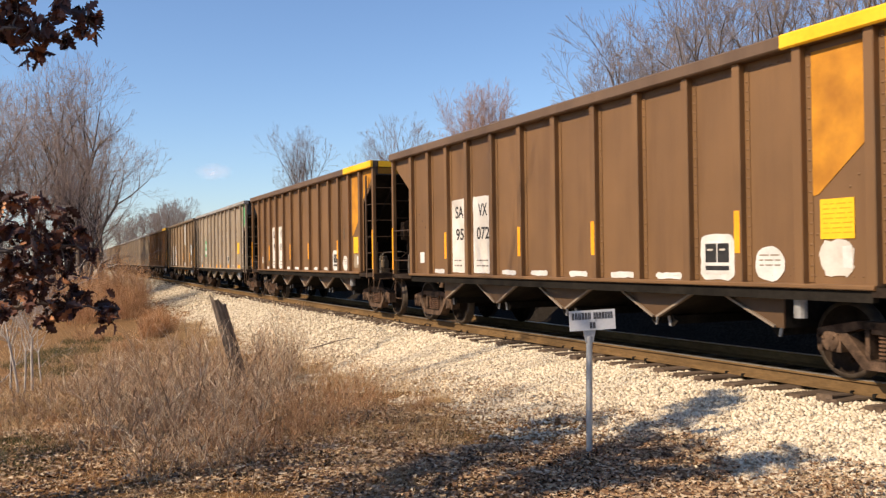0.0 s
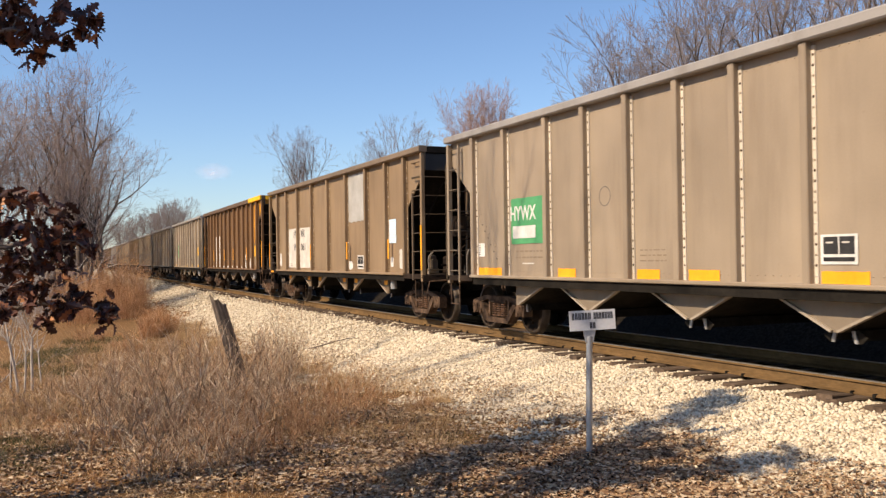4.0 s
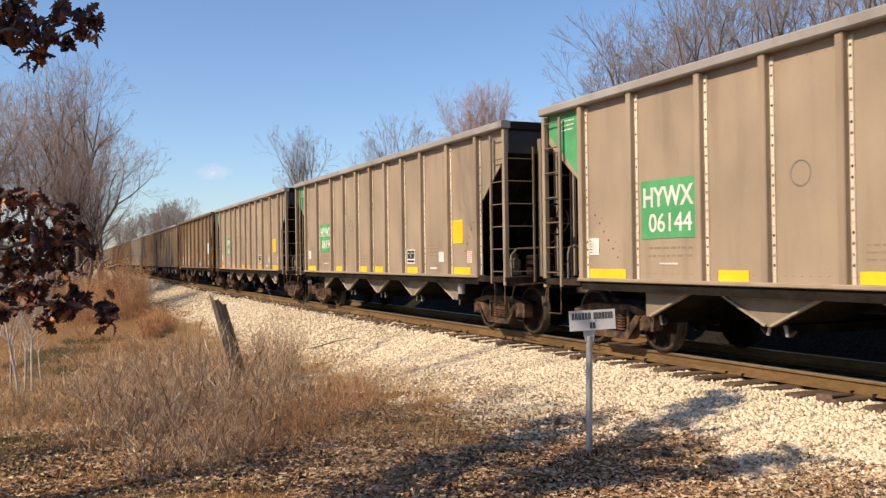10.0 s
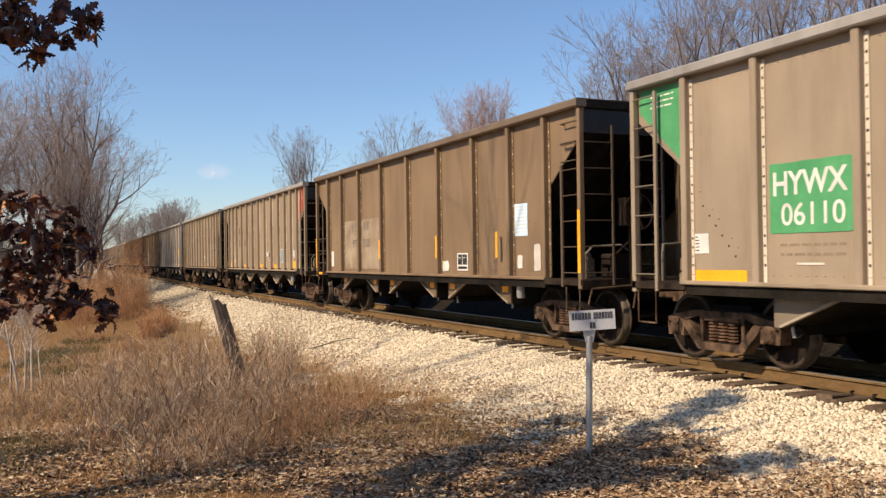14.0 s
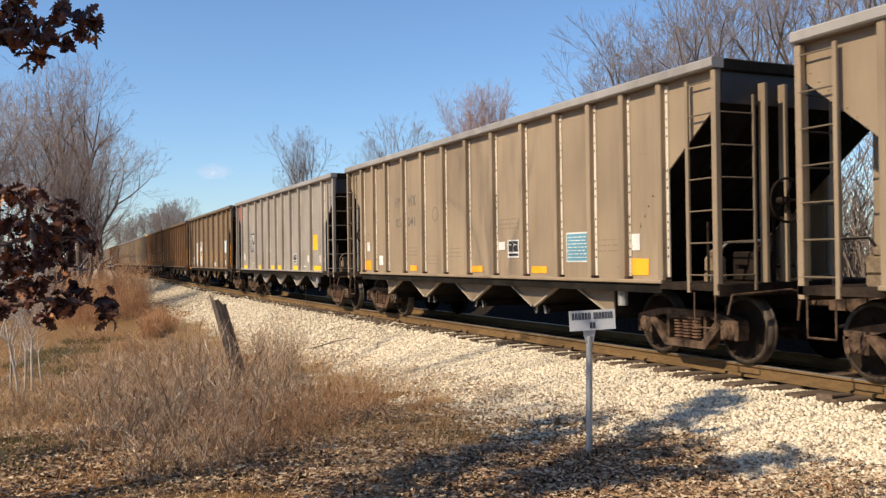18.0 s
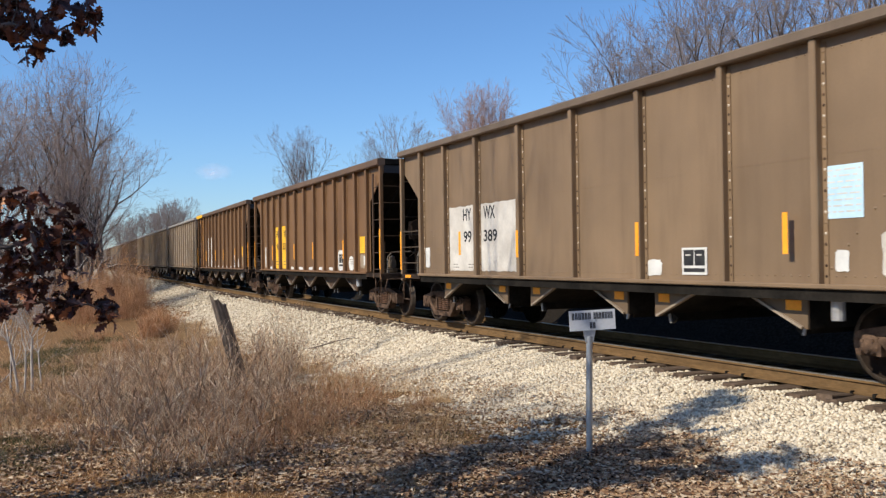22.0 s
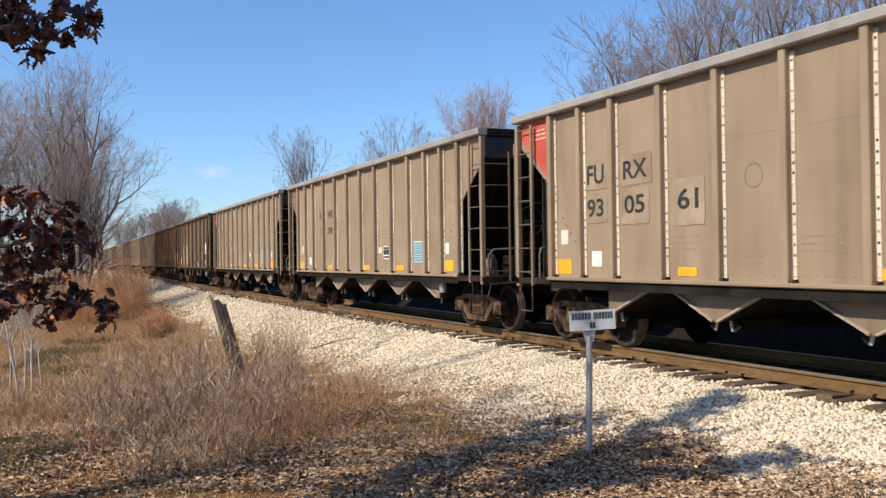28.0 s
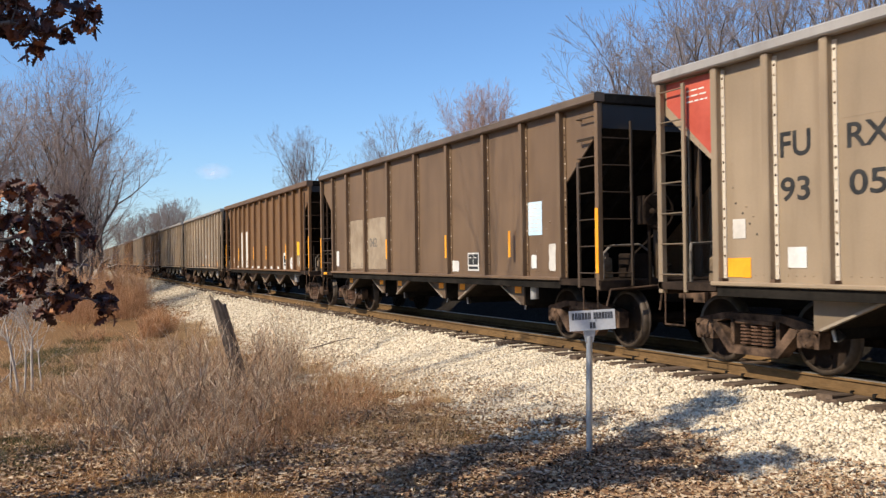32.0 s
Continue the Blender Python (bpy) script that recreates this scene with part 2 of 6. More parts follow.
def numpy_mesh(name, verts, faces, material, soft=False):
    """Fast mesh from arrays: faces all with the same number of corners."""
    me = bpy.data.meshes.new(name)
    n, k = faces.shape
    me.vertices.add(len(verts))
    me.vertices.foreach_set("co", np.asarray(verts, dtype=np.float32).ravel())
    me.loops.add(n * k)
    me.loops.foreach_set("vertex_index", faces.astype(np.int32).ravel())
    me.polygons.add(n)
    me.polygons.foreach_set("loop_start", np.arange(0, n * k, k, dtype=np.int32))
    me.materials.append(material)
    me.update(calc_edges=True)
    if soft:
        me.polygons.foreach_set("use_smooth", [True] * n)
    return me


# ---- ground ----
def ground_material():
    m, nt, b = mat("dry_grass_leaf_litter_and_ballast", 0.95)
    b.inputs["Specular IOR Level"].default_value = 0.1
    geo = coords(nt, world_space=True)
    attr = nt.nodes.new("ShaderNodeAttribute")
    attr.attribute_name = "stone"
    edge = noise_tex(nt, geo, 0.9, 6, 0.7)
    mask = nt.nodes.new("ShaderNodeMath")
    mask.operation = "ADD"
    nt.links.new(attr.outputs["Fac"], mask.inputs[0])
    shift = nt.nodes.new("ShaderNodeMath")
    shift.operation = "MULTIPLY_ADD"
    shift.inputs[1].default_value, shift.inputs[2].default_value = 0.9, -0.45
    nt.links.new(edge, shift.inputs[0])
    nt.links.new(shift.outputs[0], mask.inputs[1])
    fac = ramp(nt, mask.outputs[0], [(0.42, (0, 0, 0)), (0.6, (1, 1, 1))])
    vor = node(nt, "ShaderNodeTexVoronoi", Scale=19.0)
    nt.links.new(geo, vor.inputs["Vector"])
    stone = blend(nt, 1.0, ramp(nt, vor.outputs["Color"], [(0.0, (0.40, 0.33, 0.235)), (0.5, (0.56, 0.475, 0.35)), (1.0, (0.68, 0.59, 0.45))]),
                  ramp(nt, vor.outputs["Distance"], [(0.25, (1, 1, 1)), (0.75, (0.4, 0.38, 0.36))]), "MULTIPLY")
    soil = ramp(nt, noise_tex(nt, geo, 22, 8, 0.78), [(0.32, (0.03, 0.018, 0.010)), (0.5, (0.17, 0.10, 0.05)), (0.70, (0.46, 0.30, 0.16))])
    tint = ramp(nt, noise_tex(nt, geo, 0.6, 4), [(0.35, (1.0, 0.85, 0.68)), (0.65, (1.1, 1.05, 0.9))])
    soil = blend(nt, 1.0, soil, tint, "MULTIPLY")
    green = ramp(nt, noise_tex(nt, geo, 0.35, 5, 0.6), [(0.6, (0, 0, 0)), (0.75, (0.35, 0.35, 0.35))])
    soil = blend(nt, green, soil, (0.12, 0.13, 0.045))
    # band darkened: coal dust between the rails, painted train shade out to the bank
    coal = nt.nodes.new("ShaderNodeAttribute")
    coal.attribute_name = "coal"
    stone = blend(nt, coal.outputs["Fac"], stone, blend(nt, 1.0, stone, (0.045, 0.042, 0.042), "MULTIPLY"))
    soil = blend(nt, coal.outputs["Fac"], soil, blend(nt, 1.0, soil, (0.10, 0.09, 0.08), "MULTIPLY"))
    nt.links.new(blend(nt, fac, soil, stone), b.inputs["Base Color"])
    bump(nt, b, noise_tex(nt, geo, 38, 5, 0.7), 0.9, 0.02)
    return m


def build_ground():
    xs = sorted({*np.arange(-30, 0, 1.0), *np.arange(0, 8, 0.2), *np.arange(8, 14, 0.4), *np.arange(14, 40, 2.0), -900.0, -400.0, -200.0, -100.0, -60.0, 60.0, 100.0, 200.0, 400.0, 900.0})
    ys = sorted({*np.arange(-14, 4, 1.0), *np.arange(4, 30, 0.25), *np.arange(30, 70, 1.0), *np.arange(70, 200, 5.0), 220.0, 260.0, 320.0, 400.0, 600.0, 1000.0, 1600.0, -20.0, -40.0, -100.0, -400.0})
    verts, stone, coal = [], [], []
    for y in ys:
        for x in xs:
            near = abs(x) <= 40
            xx = x + (bend(y) if near else 0.0)
            verts.append((xx, y, ground_z(xx, y) if near else -1.2))
            dx = abs(xx - track_x(y))
            # besides coal dust, this mask carries the train's shade to the far side
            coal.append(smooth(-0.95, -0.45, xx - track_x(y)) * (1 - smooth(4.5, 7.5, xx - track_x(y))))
            stone.append(1.0 - smooth(2.8, 4.6, dx + 0.5 * smooth(20, 60, y)))
    n = len(xs)
    faces = np.array([(j * n + i, j * n + i + 1, (j + 1) * n + i + 1, (j + 1) * n + i) for j in range(len(ys) - 1) for i in range(n - 1)])
    me = numpy_mesh("ground", np.array(verts), faces, ground_material(), True)
    a = me.attributes.new("stone", "FLOAT", "POINT")
    a.data.foreach_set("value", stone)
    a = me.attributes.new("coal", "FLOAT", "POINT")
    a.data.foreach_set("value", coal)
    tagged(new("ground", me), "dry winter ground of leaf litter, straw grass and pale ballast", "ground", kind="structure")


build_ground()


# ---- track ----
TIE_Y = []


def build_track():
    ys = [*np.arange(-40, 14, 2.0), *np.arange(14, 56, 1.5), *np.arange(56, 420, 14.0)]
    web = [(-0.075, -0.172), (0.075, -0.172), (0.075, -0.155), (0.011, -0.125), (0.011, -0.045), (0.036, -0.034), (0.037, -0.008), (0.030, 0.0),
           (-0.030, 0.0), (-0.037, -0.008), (-0.036, -0.034), (-0.011, -0.045), (-0.011, -0.125), (-0.075, -0.155)]
    n = len(web)
    for off in (-0.7545, 0.7545):
        m = Mesh()
        verts = []
        for y in ys:
            c, s = math.cos(swing(y)), math.sin(swing(y))
            verts += [(track_x(y) + (off + a) * c, y - (off + a) * s, z) for a, z in web]
        for k in range(len(ys) - 1):
            for i in range(n):
                j = (i + 1) % n
                m.add([], [], 0)
                m.f.append((k * n + i, k * n + j, (k + 1) * n + j, (k + 1) * n + i))
                m.mi.append(1 if i in (6, 7, 8) else 0)
        m.v = verts
        ob = new("rail", m.data("rail", [RUST_RAIL, RAIL_HEAD]))
        tagged(ob, "rusty brown steel rail with a worn bright head", "rail", "rails of the track", "structure")
    ties = thing("tie_row", "dark creosoted wooden ties half sunk in pale ballast", "railway ties", kind="structure")
    variants = []
    for k in range(5):
        m = Mesh()
        w = random.uniform(0.105, 0.125)
        m.box(-1.30 - random.uniform(0, 0.12), 1.30, -w, w, -0.36, -0.172, c=0.018)
        variants.append(m.data("tie", TIE_WOOD))
    m = Mesh()
    m.box(-0.090, -0.040, -0.018, 0.018, -0.185, -0.135, c=0.008)
    anchor = m.data("rail_anchor", BLACK_STEEL)
    y = -3.0
    while y < 75:
        part("tie", random.choice(variants), None, ties, at=pose(track_x(y) + random.uniform(-0.05, 0.05), y, random.uniform(-0.012, 0.004), 0, random.uniform(-0.6, 0.6), -math.degrees(swing(y)) + random.uniform(-1.5, 1.5)))
        TIE_Y.append(y)
        if y < 34 and len(TIE_Y) % 4 == 1:
            for dy in (-0.155, 0.155):
                part("rail_anchor", anchor, None, ties, at=pose(track_x(y) - 0.7545, y + dy, 0.0, 0, 0, -math.degrees(swing(y))))
        y += random.uniform(0.49, 0.56)


build_track()


# ---- coal hopper cars ----
L = 7.42               # half the body's length
PITCH_CAR = 16.18      # from coupler to coupler
SILL, TOP = 1.06, 3.95
INSET = 1.14           # open bay at each end

RIBS = {kind: [round(L - a, 3) for a in row] for kind, row in {
    "ribbed": (1.14, 2.12, 3.09, 4.06, 5.15, 6.25, 7.42, 8.59, 9.69, 10.78, 11.75, 12.72, 13.70),
    "grey": (1.14, 2.44, 3.93, 5.09, 6.23, 7.37, 8.47, 9.62, 10.80, 12.24, 13.62),
    "tan": (1.14, 2.02, 2.90, 4.05, 5.20, 6.35, 7.49, 8.64, 9.79, 10.94, 11.94, 12.82, 13.70),
    "panel": (1.14, 2.42, 3.92, 5.65, 7.42, 9.19, 10.92, 12.42, 13.70),
}.items()}
CUT = {"ribbed": (3.63, 2.87), "grey": (3.40, 2.54), "tan": (3.42, 2.56), "panel": (3.45, 2.60)}


PAIRS = [(5.43, 180), (2.62, 0), (1.70, 180), (-1.15, 0), (-1.87, 180), (-4.63, 0)]


def wheelset_mesh():
    m = Mesh()
    for s in (-1, 1):
        prof = [(0.70, 0.08), (0.70, 0.475), (0.725, 0.482), (0.735, 0.46), (0.745, 0.457), (0.835, 0.452), (0.835, 0.40), (0.795, 0.38), (0.785, 0.17), (0.84, 0.14), (0.85, 0.08)]
        m.lathe((0, 0, 0), (s, 0, 0), prof[:7], 36, 1)
        m.lathe((0, 0, 0), (s, 0, 0), prof[6:], 36, 0)
        m.lathe((0, 0, 0), (s, 0, 0), [(0.70, 0.475), (0.70, 0.08)], 36, 0)
        for k in range(3):
            a = k * 2.1
            m.tube((s * 0.79, 0.25 * math.cos(a), 0.25 * math.sin(a)), (s * 0.80, 0.25 * math.cos(a), 0.25 * math.sin(a)), 0.03, n=8)
    m.tube((-1.0, 0, 0), (1.0, 0, 0), 0.085, n=12)
    return m


def side_frame_mesh():
    """A cast bogie side frame, on the side of negative x."""
    m = Mesh()
    x0, x1 = -1.11, -0.93
    m.prism([(-1.06, 0.47), (-1.08, 0.58), (-0.98, 0.615), (-0.52, 0.70), (0.52, 0.70), (0.98, 0.615), (1.08, 0.58), (1.06, 0.47), (0.98, 0.53), (0.80, 0.53), (0.46, 0.62), (-0.46, 0.62), (-0.80, 0.53), (-0.98, 0.53)], x0, x1)
    m.prism([(-0.76, 0.54), (-0.64, 0.56), (-0.36, 0.27), (0.36, 0.27), (0.64, 0.56), (0.76, 0.54), (0.72, 0.46), (0.43, 0.17), (-0.43, 0.17), (-0.72, 0.46)], x0 - 0.01, x1)
    for s in (-1, 1):
        m.prism([(s * 0.37, 0.26), (s * 0.43, 0.26), (s * 0.43, 0.63), (s * 0.37, 0.63)], x0 + 0.03, x1)
        m.prism([(s * 0.74, 0.33), (s * 0.80, 0.33), (s * 0.80, 0.52), (s * 0.74, 0.52)], x0, x1)
        m.prism([(s * 1.0, 0.33), (s * 1.07, 0.33), (s * 1.09, 0.52), (s * 1.0, 0.52)], x0, x1)
    return m


def spring_mesh():
    """One stout coil spring, its turns as a wavy column."""
    m = Mesh()
    turns = [(0.0, 0.0)]
    for k in range(6):
        turns += [(k * 0.044, 0.052), (k * 0.044 + 0.006, 0.082), (k * 0.044 + 0.024, 0.082), (k * 0.044 + 0.030, 0.052)]
    m.lathe((-1.03, 0, 0.300), (0, 0, 1), turns + [(0.262, 0.0)], 10)
    return m


def build_bogie(parent, y, shared):
    b = part("bogie", shared["bolster"], None, parent, at=pose(0, y, 0))
    for s in (-1, 1):
        flip = pose(0, 0, 0, 0, 0, 0 if s < 0 else 180)
        part("side_frame", shared["side_frame"], None, b, at=flip)
        part("spring_seat", shared["seat"], None, b, at=flip)
        for dy in (-0.19, 0.0, 0.19):
            part("spring", shared["springs"], None, b, at=flip @ pose(0, dy, 0))
        for e in (-0.889, 0.889):
            part("bearing_cap", shared["cap"], None, b, at=pose(s * 1.02, e, 0.457, 0, 0, 0 if s < 0 else 180))
    for e in (-0.889, 0.889):
        w = part("wheelset", shared["wheelset"], None, b)
        w.matrix_parent_inverse = Matrix.Translation((0, e, 0.457))
    return b


def build_shared():
    d = {}
    m = Mesh()
    m.box(-0.95, 0.95, -0.17, 0.17, 0.40, 0.66, c=0.03)
    m.tube((0, 0, 0.6), (0, 0, 0.78), 0.2, n=16)
    for e in (-0.42, 0.42):
        m.box(-0.8, 0.8, e - 0.05, e + 0.05, 0.36, 0.44)
    d["bolster"] = m.data("bolster", BLACK_STEEL)
    d["side_frame"] = side_frame_mesh().data("side_frame", RUSTY_CAST)
    d["springs"] = spring_mesh().data("spring", SPRING_STEEL)
    m = Mesh()
    m.box(-1.10, -0.96, -0.33, 0.33, 0.56, 0.63, c=0.015)
    d["seat"] = m.data("spring_seat", RUSTY_CAST)
    m = Mesh()
    m.lathe((0, 0, 0), (-1, 0, 0), [(0.0, 0.135), (0.07, 0.135), (0.10, 0.12), (0.125, 0.075), (0.13, 0.0)], 14)
    for k in range(3):
        a = k * 2.094 + 0.5
        m.tube((-0.10, 0.075 * math.cos(a), 0.075 * math.sin(a)), (-0.135, 0.075 * math.cos(a), 0.075 * math.sin(a)), 0.022, n=6)
    d["cap"] = m.data("bearing_cap", RUSTY_CAST)
    d["wheelset"] = wheelset_mesh().data("wheelset", [BROWN_CAST, WHEEL_TREAD], True)
    m = Mesh()
    m.tube((0, -0.27, 0), (0, 0.27, 0), 0.011, n=6)
    d["rung"] = m.data("rung", CAR_PAINT)
    m = Mesh()
    m.tube((-0.25, 0, 0), (0.25, 0, 0), 0.011, n=6)
    d["end_rung"] = m.data("rung", CAR_PAINT)
    # brake wheel
    m = Mesh()
    prev = None
    for k in range(25):
        a = k * math.pi / 12
        p = (0.28 * math.cos(a), -0.04, 0.28 * math.sin(a))
        if prev:
            m.tube(prev, p, 0.017, n=6, caps=False)
        prev = p
    for k in range(5):
        a = k * 2 * math.pi / 5
        m.tube((0, -0.02, 0), (0.28 * math.cos(a), -0.04, 0.28 * math.sin(a)), 0.014, n=5)
    m.tube((0, -0.06, 0), (0, 0.12, 0), 0.05, n=10)
    d["brake_wheel"] = m.data("brake_wheel", BROWN_CAST)
    m = Mesh()
    m.lathe((0, 0, 0), (1, 0, 0), [(-0.55, 0.0), (-0.52, 0.12), (-0.45, 0.185), (0.45, 0.185), (0.52, 0.12), (0.55, 0.0)], 18)
    d["reservoir"] = m.data("air_reservoir", DUSTY_FITTING, True)
    m = Mesh()
    m.box(-0.09, 0.09, 0.0, 0.42, -0.09, 0.09, c=0.02)
    m.prism([(0.36, -0.14), (0.60, -0.14), (0.66, -0.10), (0.66, 0.12), (0.36, 0.14)], -0.13, 0.02)
    m.prism([(0.40, -0.13), (0.66, -0.13), (0.66, 0.13), (0.40, 0.13)], 0.05, 0.12)
    d["coupler"] = m.data("coupler", RUSTY_CAST)
    m = Mesh()
    pts = [(0.0, 0.05, 0.0), (0.03, 0.25, -0.12), (0.05, 0.42, -0.25), (0.03, 0.60, -0.30)]
    for a, b in zip(pts, pts[1:]):
        m.tube(a, b, 0.026, n=7)
    d["hose"] = m.data("air_hose", BLACK_STEEL, True)
    m = Mesh()
    m.tube((0, -0.2, 0), (0, -0.2, -0.46), 0.011, n=6).tube((0, 0.2, 0), (0, 0.2, -0.46), 0.011, n=6).tube((0, -0.2, -0.46), (0, 0.2, -0.46), 0.013, n=6)
    d["stirrup"] = m.data("stirrup", RUSTY_CAST)

    def pipe(points, r):
        m = Mesh()
        for a, b in zip(points, points[1:]):
            m.tube(a, b, r, n=6)
        return m
    m = pipe([(-1.30, L - 0.30, 1.10), (-1.30, L - 0.30, 1.50), (-1.22, L - 0.22, 1.62), (-0.70, L - 0.18, 1.64), (-0.52, L - 0.14, 1.52), (-0.50, L - 0.10, 1.12)], 0.019)
    d["pipes"] = m.data("brake_pipe", PIPE_GREY)
    m = pipe([(-1.52, L + 0.10, 0.70), (-1.46, L + 0.12, 0.95), (-0.5, L + 0.14, 1.0), (-0.2, L + 0.18, 0.92)], 0.015)
    d["lever"] = m.data("uncoupling_lever", RUSTY_CAST)
    m = Mesh()
    m.lathe((0, 0, 0), (1, 0, 0.12), [(-0.30, 0.0), (-0.30, 0.15), (-0.02, 0.17), (0.0, 0.20), (0.04, 0.20), (0.06, 0.15), (0.22, 0.12), (0.34, 0.04), (0.5, 0.035), (0.5, 0.0)], 14)
    d["cylinder"] = m.data("brake_cylinder", DUSTY_FITTING)
    m = Mesh()
    m.box(-0.11, 0.11, -0.10, 0.10, 0.0, 0.12, c=0.02).box(-0.07, 0.07, -0.13, 0.13, 0.12, 0.34, c=0.03)
    m.lathe((0, 0, 0.34), (0, 0, 1), [(0.0, 0.08), (0.06, 0.08), (0.09, 0.05), (0.10, 0.0)], 10)
    d["valve"] = m.data("brake_valve", DUSTY_FITTING)
    return d


SHARED = build_shared()


def rib_mesh(kind):
    m = Mesh()
    if kind == "ribbed":
        m.box(-1.60, -1.49, -0.065, 0.065, SILL + 0.06, TOP - 0.14, c=0.012)
        m.box(-1.505, -1.492, -0.14, -0.065, SILL + 0.08, TOP - 0.2)
        rows, out = [(-0.105, -1.505)], 0.016
    elif kind == "panel":
        m.box(-1.605, -1.49, -0.05, 0.05, SILL + 0.06, TOP - 0.12, c=0.014)
        m.box(-1.51, -1.492, -0.11, -0.05, SILL + 0.06, TOP - 0.16)
        rows, out = [(-0.08, -1.51)], 0.016
    else:
        m.box(-1.605, -1.49, -0.055, 0.055, SILL + 0.06, TOP - 0.12, c=0.014)
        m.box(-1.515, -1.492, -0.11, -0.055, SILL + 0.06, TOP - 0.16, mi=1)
        rows, out = [(-0.082, -1.515)], 0.016
    rnd = random.Random(len(kind))
    for dy, x in rows:
        z = SILL + 0.15
        while z < TOP - 0.22:
            m.rivet(x, dy, z, -1, 0.019, out, 0 if kind == "ribbed" else rnd.choice((0, 1, 2, 2)))
            z += 0.118
    if kind == "tan":
        m.box(-1.595, -1.50, -0.12, 0.05, SILL + 0.066, SILL + 0.105, 2)
    return m


def side_mesh(kind):
    hi, lo = CUT[kind]
    m = Mesh()
    x0, x1 = -1.495, -1.47
    m.prism([(-L + INSET, SILL + 0.05), (L - INSET, SILL + 0.05), (L - INSET, lo), (L - 0.02, hi), (L - 0.02, TOP - 0.05), (-L + 0.02, TOP - 0.05), (-L + 0.02, hi), (-L + INSET, lo)], x0, x1)
    y = -L + INSET + 0.06
    while y < L - INSET:
        m.rivet(x0, y, SILL + 0.15, -1, 0.014, 0.012)
        if kind != "tan":
            m.rivet(x0, y, TOP - 0.24, -1, 0.013, 0.012)
        y += 0.128
    for s in (-1, 1):
        for k in range(9):
            if k % 3 != 1 or kind == "ribbed":
                m.rivet(x0, s * (L - INSET - 0.22 - k * 0.115), 2.30 - k * 0.125, -1, 0.02, 0.016)
        for k in range(8):
            m.rivet(x0, s * (L - 0.12 - k * 0.125), mix(hi, lo, k / 7.4) + 0.07, -1, 0.016, 0.014)
    if kind in ("tan", "panel"):
        z = 2.95 if kind == "tan" else 2.57
        m.box(x0 - 0.002, x0, -L + INSET, L - INSET, z - 0.03, z + 0.03)
    return m


def build_car(kind, label):
    car = thing("hopper_car", label, "hopper car", "cars of the coal train")
    hi, lo = CUT[kind]
    ribs = RIBS[kind]
    deep = kind == "ribbed"
    sheet = side_mesh(kind).data("side_sheet", CAR_PAINT)
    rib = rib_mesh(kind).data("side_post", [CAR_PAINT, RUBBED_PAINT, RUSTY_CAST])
    far = pose(0, 0, 0, 0, 0, 180)
    for s in (-1, 1):
        turn = Matrix.Identity(4) if s < 0 else far
        part("side_sheet", sheet, None, car, at=turn)
        for y in ribs:
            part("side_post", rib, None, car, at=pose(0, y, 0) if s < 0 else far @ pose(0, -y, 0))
    m = Mesh()
    xo = -1.66 if deep else -1.65
    m.box(xo, -1.44, -L - 0.03, L + 0.03, TOP - (0.15 if deep else 0.115), TOP + 0.02, c=0.02)
    chord = m.data("top_chord", CAR_PAINT)
    m = Mesh()
    m.box(-1.63, -1.45, -L + INSET - 0.06, L - INSET + 0.06, SILL + 0.01, SILL + 0.065, c=0.012)
    m.box(-1.58, -1.50, -L + INSET, L - INSET, SILL - 0.12, SILL + 0.01, mi=1)
    sill = m.data("side_sill", [CAR_PAINT, BLACK_STEEL])
    for s in (-1, 1):
        turn = Matrix.Identity(4) if s < 0 else far
        part("top_chord", chord, None, car, at=turn)
        part("side_sill", sill, None, car, at=turn)
    # ends
    m = Mesh()
    m.box(-1.46, 1.46, L - 0.06, L + 0.035, TOP - 0.145, TOP + 0.015, c=0.02)
    end_chord = m.data("end_chord", BLACK_STEEL)
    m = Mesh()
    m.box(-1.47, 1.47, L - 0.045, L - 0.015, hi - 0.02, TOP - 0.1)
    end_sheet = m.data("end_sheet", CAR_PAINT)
    m = Mesh()
    drop = (hi - lo) / INSET
    run = (hi - 0.95) / drop
    m.prism([(L - 0.03, hi + 0.02), (L - 0.03, hi - 0.02), (L - 0.03 - run, 0.93), (L - 0.03 - run, 0.97)], -1.47, 1.47)
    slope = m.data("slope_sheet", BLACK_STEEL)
    m = Mesh()
    m.prism([(L - 0.1, hi - 0.08), (L - 0.1, hi - 0.18), (L - run, 0.83), (L - run, 0.93)], -0.03, 0.03)
    stiff = m.data("stiffener", BLACK_STEEL)
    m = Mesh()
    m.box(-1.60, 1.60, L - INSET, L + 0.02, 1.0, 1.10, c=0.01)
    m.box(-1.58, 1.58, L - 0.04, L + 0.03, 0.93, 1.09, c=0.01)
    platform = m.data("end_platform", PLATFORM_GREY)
    m = Mesh()
    m.box(-1.60, -1.51, L - 0.07, L + 0.02, 0.95, TOP - 0.14, c=0.01)
    z = 1.2
    while z < TOP - 0.2:
        m.rivet(-1.60, L - 0.025, z, -1, 0.013, 0.012)
        z += 0.16
    corner = m.data("corner_post", CAR_PAINT)
    m = Mesh()
    m.box(-0.03, 0.03, L - 0.16, L - 0.04, 1.1, hi + 0.25, c=0.008)
    stay = m.data("end_post", CAR_PAINT)
    m = Mesh()
    m.box(-1.605, -1.565, L - 0.575, L - 0.515, 0.97, (hi if deep else 2.95 if kind == "panel" else TOP - 0.2), c=0.006)
    rail_side = m.data("ladder_rail", CAR_PAINT)
    m = Mesh()
    m.box(-1.02, -0.98, L + 0.03, L + 0.07, 1.0, hi + 0.1, c=0.006)
